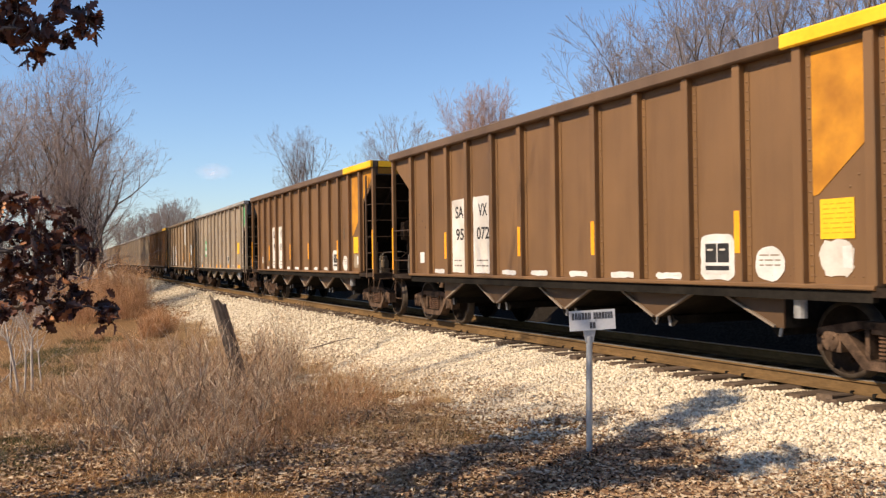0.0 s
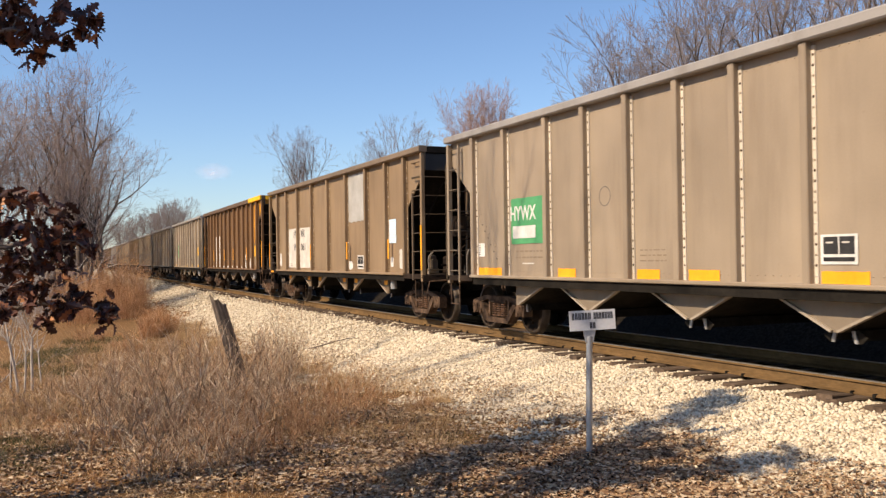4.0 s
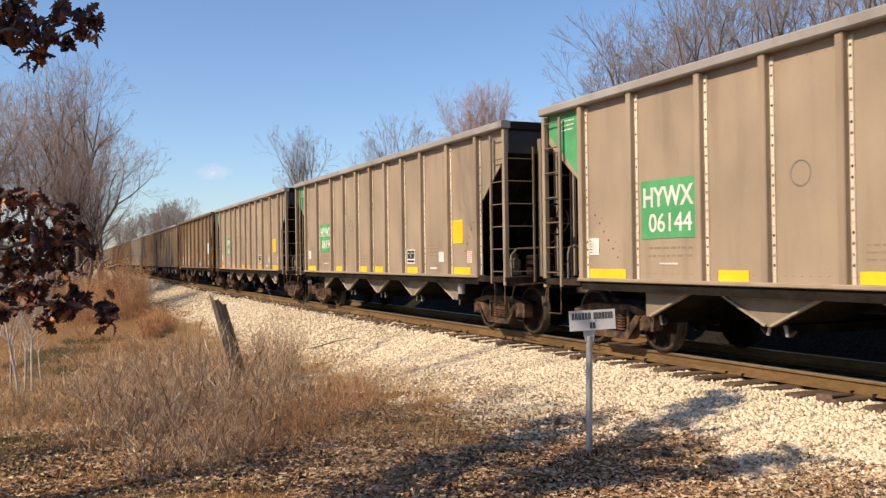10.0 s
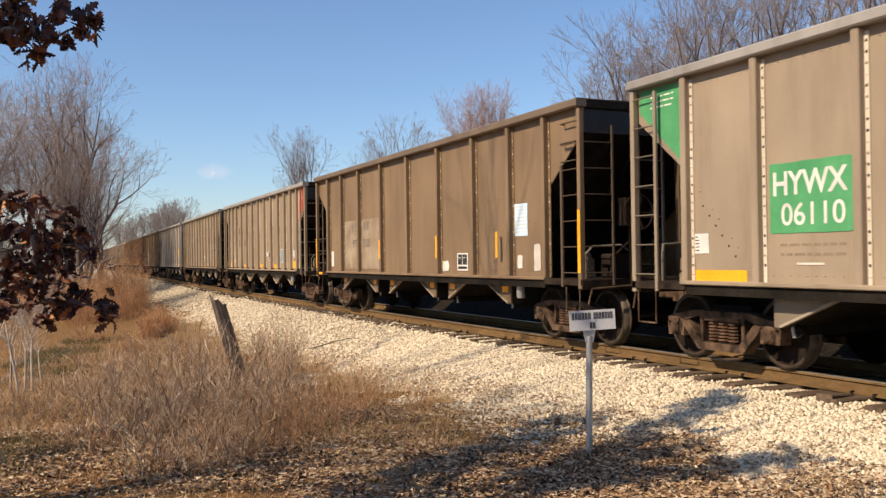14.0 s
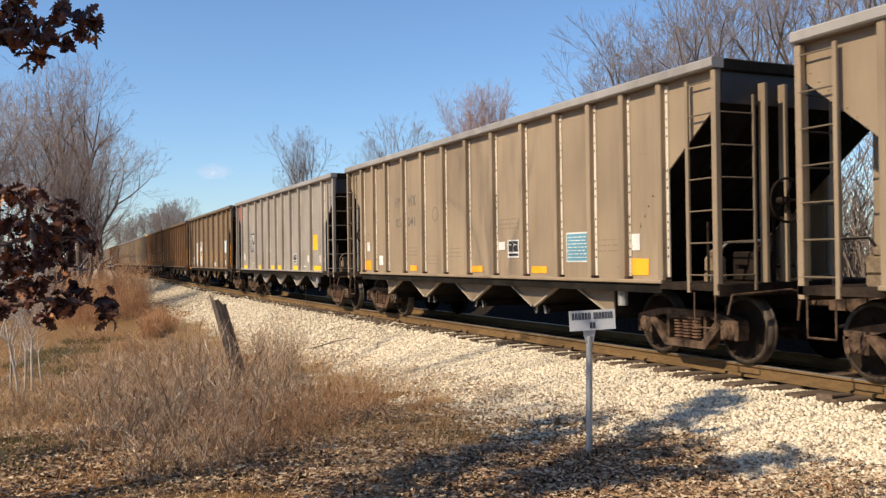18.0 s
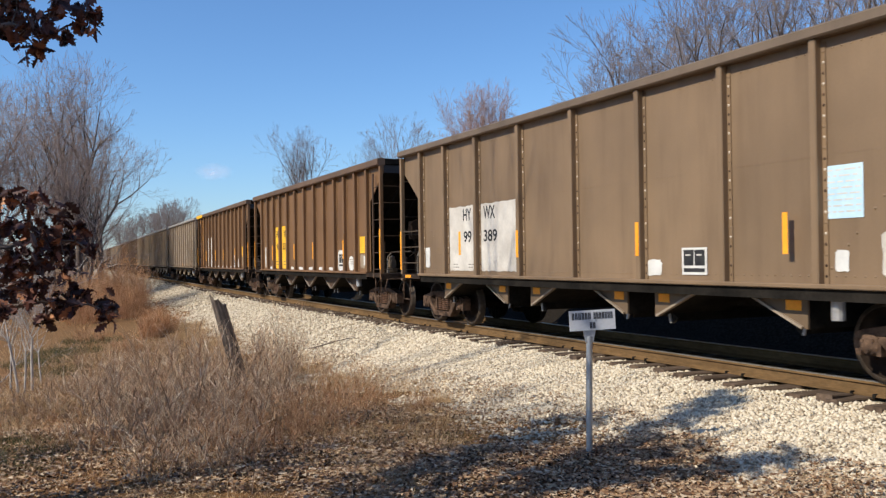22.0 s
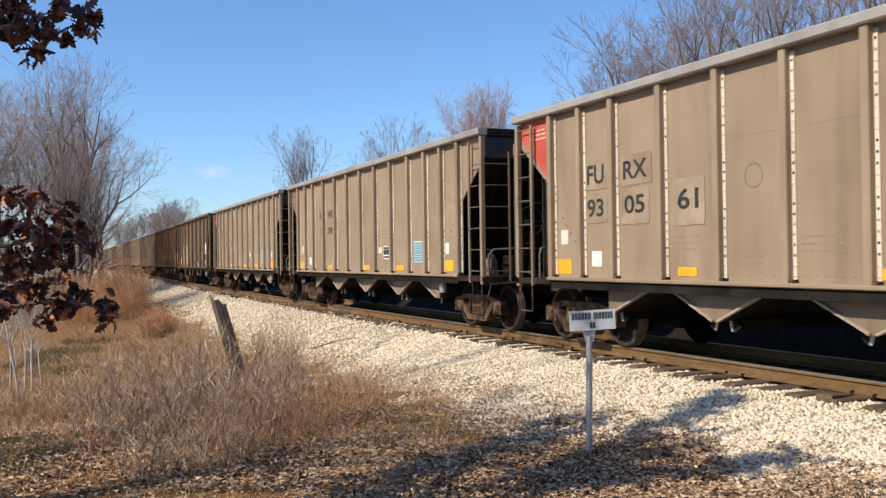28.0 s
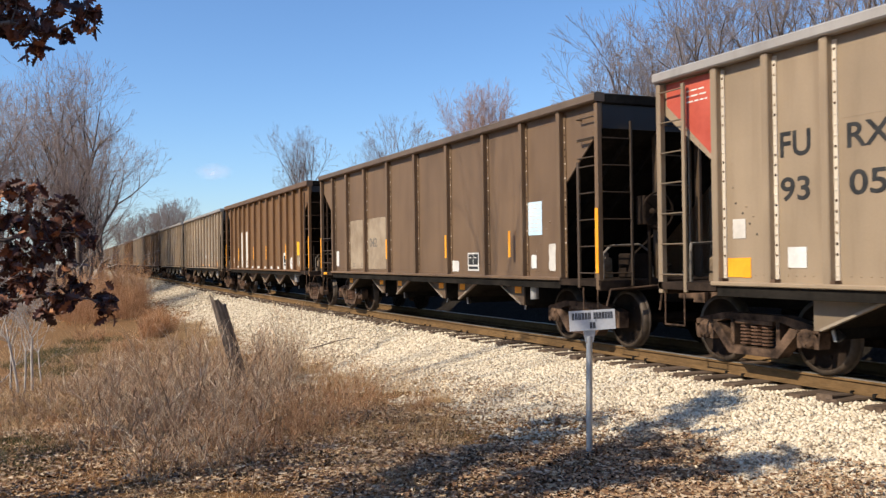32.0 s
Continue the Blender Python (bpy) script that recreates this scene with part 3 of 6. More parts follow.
    rail_end = m.data("ladder_rail", CAR_PAINT)
    m = Mesh()
    m.tube((0, -0.52, 0), (0, 0.52, 0), 0.013, n=6)
    grab = m.data("grab_bar", CAR_PAINT)
    m = Mesh()
    m.tube((-0.03, -0.22, 0), (-0.03, 0.22, 0), 0.012, n=6).tube((-0.03, -0.22, 0), (0.07, -0.22, 0.0), 0.012, n=6).tube((-0.03, 0.22, 0), (0.07, 0.22, 0.0), 0.012, n=6)
    grab_short = m.data("grab_bar", CAR_PAINT)
    for s in (-1, 1):
        turn = Matrix.Identity(4) if s > 0 else far
        part("end_chord", end_chord, None, car, at=turn)
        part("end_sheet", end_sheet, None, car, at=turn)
        sheet_ob = part("slope_sheet", slope, None, car, at=turn)
        for x in (-0.9, -0.3, 0.3, 0.9):
            part("stiffener", stiff, None, sheet_ob, at=pose(x, 0, 0))
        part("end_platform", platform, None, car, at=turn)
        part("coupler", SHARED["coupler"], None, car, at=turn @ pose(0, L, 0.86))
        part("air_hose", SHARED["hose"], None, car, at=turn @ pose(-0.35, L, 0.84))
        if s < 0 and kind in ("tan", "grey"):
            for x in (0.86, 0.52, 0.16, -0.42):
                part("end_post", stay, None, car, at=turn @ pose(x, 0.17, 0))
        else:
            for x in (-0.42, 0.42):
                part("end_post", stay, None, car, at=turn @ pose(x, 0, 0))
    # near side has the ladders that show; the far side gets the diagonal pair
    for s in (-1, 1):
        flip = Matrix.Diagonal((1, s, 1, 1))
        for sx in (-1, 1):
            mm = flip @ Matrix.Diagonal((-sx, 1, 1, 1))
            c = part("corner_post", corner, None, car, at=mm)
            if sx < 0:
                if s > 0 and kind in ("ribbed", "panel"):
                    for z in ((1.42, 2.12) if deep else (1.36, 1.72, 2.08)):
                        part("grab_bar", grab, None, car, at=pose(-1.585, L - 0.55, z))
                else:
                    side_rail = part("side_ladder", rail_side, None, car, at=mm)
                    for k in range(8):
                        z = 1.20 + k * 0.415
                        if z > (hi if deep or kind == "panel" else TOP - 0.25):
                            break
                        part("rung", SHARED["rung"], None, side_rail, at=pose(-1.59, L - 0.28, z))
                    if kind == "panel":
                        for z in (3.0, 3.3, 3.62):
                            part("grab_bar", grab_short, None, car, at=pose(-1.56, s * (L - 0.34), z))
                end_rail = part("end_ladder", rail_end, None, car, at=mm)
                for k in range(6):
                    part("rung", SHARED["end_rung"], None, end_rail, at=pose(-1.27, L + 0.045, 1.20 + k * 0.415))
                part("stirrup", SHARED["stirrup"], None, car, at=pose(-1.56, s * (L - 0.28), 0.98))
    # hopper chutes
    tip, head = (0.58, 0.94) if kind != "panel" else (0.62, 0.94)

    def chute(ring, flanges, yt):
        m = Mesh()
        # chute body near black: dirt plus the underframe's shade in one colour
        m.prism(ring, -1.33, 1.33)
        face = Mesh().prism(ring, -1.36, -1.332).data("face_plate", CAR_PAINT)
        edges = []
        for (ya, za), (yb, zb) in flanges:
            w = Vector((yb - ya, zb - za)).normalized()
            nrm = Vector((-w.y, w.x)) * 0.03
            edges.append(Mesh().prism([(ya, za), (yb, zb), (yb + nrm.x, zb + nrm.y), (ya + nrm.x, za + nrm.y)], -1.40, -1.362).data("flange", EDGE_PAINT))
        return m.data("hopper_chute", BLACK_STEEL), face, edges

    def flap_mesh(s):
        m = Mesh()
        m.prism([(0.10 * s, tip + 0.02), (0.15 * s, tip - 0.13), (0.22 * s, tip - 0.12), (0.30 * s, tip - 0.05), (0.16 * s, tip + 0.05)], -1.22, -1.20, 1)
        m.prism([(0.10 * s, tip + 0.02), (0.14 * s, tip - 0.12), (0.18 * s, tip - 0.12), (0.15 * s, tip + 0.02)], -1.24, -1.223, 0)
        m.box(-1.17, 1.17, min(0.10 * s, 0.16 * s), max(0.10 * s, 0.16 * s), tip - 0.10, tip + 0.02, 1)
        return m.data("discharge_door", [PALE_METAL, BLACK_STEEL])

    swapped = {}

    def crossed(me):
        """The same piece for the other side of a turned chute."""
        if me.name not in swapped:
            c = swapped[me.name] = me.copy()
            c.transform(Matrix.Diagonal((-1, 1, 1, 1)))
            c.flip_normals()
        return swapped[me.name]

    doors = {1: flap_mesh(1), -1: flap_mesh(-1)}
    whole = chute([(-0.84, head), (0.84, head), (0.05, tip), (-0.05, tip)], [((-0.84, head), (-0.05, tip)), ((0.05, tip), (0.84, head))], 0)
    half = chute([(-0.03, head), (0.98, head), (0.10, tip), (-0.03, tip)], [((0.10, tip), (0.98, head))], 0.04)
    if kind != "panel":
        spots = [(y, whole, 0) for y in (2.50, 0.05, -2.40)] + [(-4.80, half, 0), (4.90, half, 180)]
    else:
        short = chute([(-0.03, head), (0.86, head), (0.04, tip - 0.03), (-0.03, tip - 0.03)], [((0.04, tip - 0.03), (0.86, head))], 0.02)
        spots = [(y, short, turn) for y, turn in PAIRS]
    for y, me, turn in spots:
        body, face, edges = me
        c = part("hopper_chute", body, None, car, at=pose(0, y, 0, 0, 0, turn))
        for q in (face, *edges):
            part("face_plate" if q is face else "flange", crossed(q) if turn else q, None, c)
        part("discharge_door", crossed(doors[1]) if turn else doors[1], None, c)
        if me is whole:
            part("discharge_door", doors[-1], None, c)
    m = Mesh()
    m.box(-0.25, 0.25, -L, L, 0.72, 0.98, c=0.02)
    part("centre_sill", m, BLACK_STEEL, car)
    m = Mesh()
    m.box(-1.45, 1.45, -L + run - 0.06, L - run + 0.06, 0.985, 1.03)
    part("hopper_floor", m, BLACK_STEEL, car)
    m = Mesh()
    m.tube((-1.42, 0, 0), (-1.42, 0, 0.30), 0.075, n=12)
    jack = m.data("jacking_pad", PALE_METAL)
    part("jacking_pad", jack, None, car, at=pose(0, -5.15, 0.72))
    # brake gear: wheel on the leading end, reservoir on the trailing one
    part("brake_wheel", SHARED["brake_wheel"], None, car, at=pose(-0.66, -L - 0.22, 2.15))
    m = Mesh()
    m.box(-0.80, -0.52, -L - 0.10, -L + 0.12, 1.95, 2.4, c=0.02).tube((-0.66, -L - 0.02, 1.0), (-0.66, -L - 0.02, 2.0), 0.03)
    m.box(-0.85, -0.5, -L + 0.1, -L + 0.55, 1.1, 1.5, c=0.03).tube((-1.3, -L + 0.5, 1.1), (-1.3, -L + 0.5, 1.9), 0.02).tube((-0.7, -L + 0.3, 1.5), (-0.25, -L + 0.2, 1.9), 0.02).tube((-1.0, -L + 0.3, 1.3), (0.0, -L + 0.3, 1.3), 0.03)
    part("brake_housing", m, BROWN_CAST, car)
    # pipes, valve and cylinder on the end platforms
    for s, flip in ((1, Matrix.Identity(4)), (-1, Matrix.Diagonal((1, -1, 1, 1)))):
        part("brake_pipe", SHARED["pipes"], None, car, at=flip)
        part("uncoupling_lever", SHARED["lever"], None, car, at=flip)
    part("brake_cylinder", SHARED["cylinder"], None, car, at=pose(-0.75, L - 0.62, 1.36))
    part("brake_valve", SHARED["valve"], None, car, at=pose(-1.15, L - 0.72, 1.1))
    part("brake_valve", SHARED["valve"], None, car, at=pose(-1.05, -L + 0.66, 1.1))
    part("air_reservoir", SHARED["reservoir"], None, car, at=pose(-0.35, L - 0.45, 1.32))
    for y in (-6.17, 6.17):
        build_bogie(car, y, SHARED)
    return car




def coloured(car, body, ends=None, chute=0.95):
    """Give every painted part of a car its colour; end sheets, fittings and chutes come darker."""
    for o in car.children_recursive:
        if o.type == "MESH" and o.data.materials and o.data.materials[0] in (CAR_PAINT, RUBBED_PAINT, EDGE_PAINT):
            kind = o.name.split(".")[0]
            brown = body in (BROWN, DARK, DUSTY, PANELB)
            # fittings and chutes darkened; for chutes the shade under the sill is painted in
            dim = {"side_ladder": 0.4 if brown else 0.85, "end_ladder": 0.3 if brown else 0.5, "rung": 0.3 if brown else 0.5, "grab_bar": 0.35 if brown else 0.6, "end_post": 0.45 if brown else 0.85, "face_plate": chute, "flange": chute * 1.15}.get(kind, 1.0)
            # pale chord tone: the sky's reflection is put into the colour
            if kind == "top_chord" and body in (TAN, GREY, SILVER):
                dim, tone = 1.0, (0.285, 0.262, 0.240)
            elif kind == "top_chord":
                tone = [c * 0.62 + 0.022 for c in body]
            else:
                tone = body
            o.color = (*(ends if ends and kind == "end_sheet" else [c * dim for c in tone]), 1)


BROWN, TAN, GREY, DARK = (0.165, 0.084, 0.031), (0.272, 0.200, 0.126), (0.290, 0.224, 0.155), (0.145, 0.088, 0.046)
# last tone here: coal dust and the shade between cars, for end sheets
PANELB, SILVER, END_SHADE = (0.245, 0.164, 0.090), (0.285, 0.246, 0.204), (0.045, 0.038, 0.032)
DUSTY = (0.200, 0.130, 0.070)

# the train in order, from the first car on: kind, colour, marks, which end is painted
TRAIN = [
    ("ribbed", BROWN, "072", "orange"), ("ribbed", BROWN, "017", "orange"), ("grey", GREY, "", "green_lead"), ("panel", PANELB, "HY99 WX061", ""), ("ribbed", BROWN, "044", "orange"),
    ("grey", GREY, "06144", "green"), ("grey", GREY, "06190", "green"), ("grey", GREY, "06110", "green"), ("panel", DUSTY, "HY99 WX300", ""), ("tan", TAN, "69", "red_lead"),
    ("tan", TAN, "041", ""), ("grey", SILVER, "07100", "red"), ("panel", DUSTY, "HY99 WX389", ""), ("ribbed", BROWN, "337", "yellow"), ("ribbed", BROWN, "003", "orange_trail"),
    ("tan", TAN, "61", "red"), ("tan", TAN, "098", ""), ("tan", TAN, "90", "red"), ("panel", DARK, "042", ""), ("ribbed", BROWN, "-", ""), ("tan", TAN, "-", ""), ("tan", TAN, "-", ""),
    ("panel", DARK, "-", ""), ("grey", GREY, "-", ""), ("ribbed", BROWN, "-", ""), ("tan", TAN, "", ""), ("ribbed", DARK, "", ""), ("grey", GREY, "", ""),
    ("panel", PANELB, "", ""), ("tan", TAN, "", ""), ("ribbed", BROWN, "", ""), ("grey", GREY, "", ""), ("tan", TAN, "", ""), ("ribbed", DARK, "", ""), ("panel", BROWN, "", ""), ("tan", TAN, "", ""), ("grey", GREY, "", ""), ("ribbed", BROWN, "", ""), ("tan", TAN, "", ""),
]
WORDS = {BROWN: "brown", TAN: "dusty tan", GREY: "dusty grey", DARK: "dark brown", PANELB: "light brown", SILVER: "silver grey", DUSTY: "coal-dusted brown"}
FORM = {
    "ribbed": "steel coal hopper with deep side posts, on rails", "grey": "steel coal hopper with riveted flat posts, on rails",
    "tan": "steel coal hopper with seamed riveted side, on rails", "panel": "steel coal hopper with wide side panels, on rails"}

CARS = []
first = {}
for kind, colour, marks, end in TRAIN:
    if kind in first:
        car = copy_thing(first[kind], Matrix.Identity(4))
    else:
        car = first[kind] = build_car(kind, "steel coal hopper")
    extra = {"orange": ", one end painted orange", "orange_trail": ", one end painted orange", "yellow": ", yellow number panels", "green": ", green end corner", "green_lead": ", green end corner", "red": ", red end corner", "red_lead": ", red end corner"}.get(end, "")
    tagged(car, (WORDS[colour] + " " + FORM[kind].replace(", on rails", "") + extra).replace("coal-dusted brown steel", "dusty brown"))
    coloured(car, colour, END_SHADE, 0.38 if end == "yellow" else 0.5 if kind == "ribbed" else 0.68)
    CARS.append(car)


# ---- paint, notices and stencils on the cars ----
FACE = -1.4995          # under notices and panels
BARE = -1.4964          # stencils straight on the sheet


def patch_mesh(name, a0, a1, z0, z1, material, ragged=0.0, corner=0.0, x=FACE, seed=0, thick=0.004):
    """A flat painted patch or notice on the near side, from a0 to a1 metres behind the trailing corner."""
    rnd = random.Random(seed * 7 + int(a0 * 100))
    ring = []
    r = min(corner, (a1 - a0) / 2, (z1 - z0) / 2)
    corners = [(a0 + r, z0 + r, 180), (a1 - r, z0 + r, 270), (a1 - r, z1 - r, 0), (a0 + r, z1 - r, 90)]
    for ca, cz, start in corners:
        if r <= 0:
            ring.append((ca, cz))
        else:
            for k in range(5):
                t = radians(start + k * 22.5)
                ring.append((ca + r * math.cos(t), cz + r * math.sin(t)))
    if ragged > 0:
        dense = []
        for (p0, q0), (p1, q1) in zip(ring, ring[1:] + ring[:1]):
            n = max(1, int(math.hypot(p1 - p0, q1 - q0) / 0.09))
            dense += [(mix(p0, p1, i / n), mix(q0, q1, i / n)) for i in range(n)]
        ring = [(p + rnd.uniform(-ragged, ragged), q + rnd.uniform(-ragged, ragged)) for p, q in dense]
    m = Mesh()
    m.prism([(L - a, z) for a, z in ring], x - thick, x)
    return m.data(name, material)


def patch(car, name, a0, a1, z0, z1, material, label="", **more):
    return part(name, patch_mesh(name, a0, a1, z0, z1, material, **more), None, car, label)


def lettering(car, text, a0, a1, z0, z1, material, x=FACE - 0.0055, weight=0.018):
    """Painted characters that fill the given rectangle of the near side."""
    cu = bpy.data.curves.new("lettering", "FONT")
    cu.body, cu.extrude, cu.offset = text, 0.001, weight
    tmp = bpy.data.objects.new("lettering", cu)
    me = bpy.data.meshes.new_from_object(tmp)
    bpy.data.objects.remove(tmp)
    co = np.empty(len(me.vertices) * 3)
    me.vertices.foreach_get("co", co)
    co = co.reshape(-1, 3)
    lo, hi = co.min(0), co.max(0)
    a = a0 + (co[:, 0] - lo[0]) / (hi[0] - lo[0]) * (a1 - a0)
    z = z0 + (co[:, 1] - lo[1]) / (hi[1] - lo[1]) * (z1 - z0)
    out = np.stack([np.full(len(co), x) - co[:, 2], L - a, z], 1)
    me.vertices.foreach_set("co", out.ravel())
    me.materials.clear()
    me.materials.append(material)
    me.update()
    return part("lettering", me, None, car)


def small_print(car, a0, a1, z0, z1, rows, material=None, x=FACE - 0.0055):
    """Writing too small to read, as bars."""
    rnd = random.Random(int(a0 * 50))
    m = Mesh()
    step = (z1 - z0) / rows
    for r in range(rows):
        a = a0
        while a < a1 - 0.03:
            w = min(rnd.uniform(0.05, 0.16), a1 - a)
            m.box(x - 0.0006, x, L - a - w, L - a, z0 + r * step + step * 0.36, z0 + r * step + step * 0.64)
            a += w + 0.03
    return tagged(part("small_print", m, material or FAINT_INK, car), kind="stuff")


def inspection_label(car, a, z, w=0.5, h=0.33, pair=True):
    lab = patch(car, "inspection_label", a, a + w, z, z + h, WHITE_PAINT, "white label with black squares", x=FACE - 0.0045)
    for k in range(2):
        b0 = a + w * (0.08 + 0.44 * k)
        part("black_square", patch_mesh("black_square", b0, b0 + w * 0.40, z + h * 0.34, z + h * 0.92, INK, x=FACE - 0.0088, thick=0.002), None, lab)
    part("black_square", patch_mesh("black_square", a + w * 0.08, a + w * 0.92, z + h * 0.10, z + h * 0.24, INK, x=FACE - 0.0088, thick=0.002), None, lab)
    for k in range(2):
        b0 = a + w * (0.15 + 0.44 * k)
        part("label_line", patch_mesh("label_line", b0, b0 + w * 0.2, z + h * 0.70, z + h * 0.76, CREAM_PAINT, x=FACE - 0.0112, thick=0.001), None, lab)


def on_post(car, a, z0, z1, material, w=0.095, x=-1.6005):
    patch(car, "reflective_strip", a - w / 2, a + w / 2, z0, z1, material, x=x)


def ring_stencil(car, a, z):
    """A faint round stencil."""
    m = Mesh()
    m.lathe((BARE, L - a, z), (-1, 0, 0), [(0.0, 0.138), (0.0006, 0.138), (0.0006, 0.156), (0.0, 0.156)], 24)
    part("round_stencil", m, FADED_INK, car)


def bolt_line(car, p, q, n=6):
    """A slanting line of sooty bolt heads, from (a, z) to (a, z)."""
    m = Mesh()
    for i in range(n):
        a, z = mix(p[0], q[0], i / (n - 1)), mix(p[1], q[1], i / (n - 1))
        m.rivet(FACE + 0.004, L - a, z, -1, 0.017, 0.014)
    part("bolt_row", m, INK, car)


def dress(car, kind, marks, end, seed):
    if kind in ("grey", "tan"):
        bolt_line(car, (1.41, 2.10), (2.0, 1.44))
        bolt_line(car, (13.43, 2.30), (12.95, 1.60))
    elif kind == "ribbed":
        bolt_line(car, (1.45, 2.45), (1.95, 2.0), 4)
    if kind == "ribbed":
        ground = YELLOW_PAINT if end == "yellow" else PANEL_WHITE
        for a0, a1, text in ((3.18, 3.84, ("HB", "96") if end == "yellow" else ("SA", "95")), (4.22, 4.98, ("WX", marks) if end == "yellow" else ("VX", marks))):
            a0, a1 = (a0 - 0.06, a1 - 0.10) if end == "yellow" else (a0, a1)
            p = patch(car, "number_panel", a0, a1, 1.16, 2.66, ground, "yellow number panel" if end == "yellow" else "white number panel", ragged=0.012, corner=0.05, seed=seed)
            if marks != "-":
                right = a0 > 4
                lettering(car, text[0], a0 + (0.24 if right else 0.22), a0 + (0.62 if right else 0.60), 2.27, 2.52, INK)
                lettering(car, text[1], a0 + (0.16 if right else 0.24), a0 + (0.70 if right else 0.60), 1.82, 2.06, INK)
            small_print(car, a0 + 0.15, a1 - 0.12, 1.25, 1.46, 2, FADED_INK)
        for a in (3.09, 6.25, 8.59, 11.75):
            on_post(car, a, 1.45 if a < 6 else 1.48, 2.0, ORANGE_PAINT)
        patch(car, "paint_drip", 8.59 - 0.19, 8.59 - 0.09, 1.14, 1.47, CREAM_PAINT, ragged=0.01)
        for a0, a1 in ((2.30, 2.80), (5.42, 5.95), (6.50, 7.06), (7.75, 8.28), (8.92, 9.50), (10.02, 10.58)):
            patch(car, "white_patch", a0, a1, 1.14, 1.225, WHITE_PAINT, ragged=0.010, corner=0.04, seed=seed)
        if end == "yellow":
            patch(car, "white_patch", 1.44, 1.78, 1.18, 1.96, CREAM_PAINT, ragged=0.016, corner=0.1, seed=seed)
        patch(car, "notice_card", 1.50, 1.74, 1.36, 1.60, WHITE_PAINT, x=FACE - 0.0045)
        patch(car, "white_patch", 10.96, 11.60, 1.14, 1.72, WHITE_PAINT, ragged=0.014, corner=0.12, seed=seed + 1)
        inspection_label(car, 11.02, 1.22, 0.52, 0.42)
        patch(car, "white_patch", 11.95, 12.42, 1.14, 1.55, WHITE_PAINT, ragged=0.014, corner=0.2, seed=seed + 2)
        small_print(car, 12.02, 12.36, 1.30, 1.48, 3)
        patch(car, "white_patch", 12.96, 13.40, 1.22, 1.60, CREAM_PAINT if seed == 1 else DUSTY_PATCH, ragged=0.03, corner=0.12, seed=seed + 3)
        q = patch(car, "yellow_placard", 12.96, 13.42, 1.62, 2.06, YELLOW_PAINT, "yellow placard", x=FACE - 0.004)
        small_print(car, 13.0, 13.4, 1.66, 2.03, 7, ORANGE_PAINT, x=FACE - 0.0085)
        patch(car, "notice_card", 13.26, 13.38, 1.30, 1.54, WHITE_PAINT, x=FACE - 0.0045, ragged=0.01)
        rnd = random.Random(seed)
        # dark marks on two cars: tree shadow laid on as flat patches
        for k in range(2 if seed in (1, 2) else 0):
            a, z = rnd.uniform(5.4, 12.4), rnd.uniform(1.9, 2.25)
            if min(abs(a - (L - y)) for y in RIBS[kind]) > 0.24:
                patch(car, "run_stain", a - 0.055, a + 0.055, z - rnd.uniform(0.2, 0.6), z + 0.12, BRANCH_SHADE, ragged=0.012, corner=0.05, seed=k)
        if end in ("orange", "orange_trail"):
            a0, a1, chord = (12.82, 13.60, (12.55, 14.9)) if end == "orange" else (1.20, 2.02, (-0.05, 2.15))
            if end == "orange":
                m = Mesh()
                m.prism([(L - a, z) for a, z in [(a0, 2.10), (a0 + 0.12, 2.12), (a1, 2.66), (a1, 3.72), (a0, 3.72)]], FACE - 0.004, FACE)
                part("orange_bay", m, AMBER_PAINT, car, "orange painted end bay")
            else:
                patch(car, "orange_bay", a0, a1, 1.25, 3.72, AMBER_PAINT, "orange painted end bay", ragged=0.01, seed=seed)
            hi, lo = CUT[kind]
            m = Mesh()
            m.prism([(L - a if end == "orange_trail" else a - L, z) for a, z in [(0.10, hi + 0.10), (0.10, TOP - 0.19), (1.04, TOP - 0.19), (1.04, lo + 0.14)]], FACE - 0.004, FACE)
            part("painted_corner", m, AMBER_PAINT, car, "amber painted end corner")
            m = Mesh()
            m.box(-1.664, -1.60, L - chord[1], L - chord[0], TOP - 0.152, TOP + 0.024, c=0.02)
            part("chord_paint", m, YELLOW_PAINT, car, "yellow painted chord end")
            out = -1 if end == "orange" else 1
            m = Mesh()
            m.box(-1.44, 1.44, out * (L + 0.0355), out * (L + 0.040), TOP - 0.138, TOP + 0.01)
            part("chord_paint", m, YELLOW_PAINT, car, "yellow painted end chord")
            m = Mesh()
            m.box(-1.44, 1.44, out * (L - 0.0145), out * (L - 0.010), hi + 0.01, TOP - 0.15)
            part("painted_end", m, AMBER_PAINT, car, "amber painted end sheet")
        for a in (0.03, 14.81):
            m = Mesh()
            m.box(-1.606, -1.60, L - a - 0.04, L - a + 0.04, 1.2, 2.2)
            part("reflective_strip", m, ORANGE_PAINT, car)
    elif kind == "grey":
        g = end.startswith("green") or marks == ""
        if g:
            patch(car, "number_panel", 2.60, 3.80, 1.70, 2.52, GREEN_PAINT, "green number panel", ragged=0.005, corner=0.03, seed=seed)
        if not marks:
            lettering(car, "HYWX", 2.58, 3.50, 2.12, 2.38, WHITE_PAINT, weight=0.02)
            patch(car, "number_bar", 2.66, 3.48, 1.80, 2.02, WHITE_PAINT, x=FACE - 0.0045)
        if marks and marks != "-":
            if not g:
                patch(car, "number_panel", 2.60, 3.66, 1.80, 2.56, INK, "black number panel", ragged=0.008)
            lettering(car, "HYWX", 2.66, 3.74 if g else 3.62, 2.14, 2.42 if g else 2.50, WHITE_PAINT, weight=0.02)
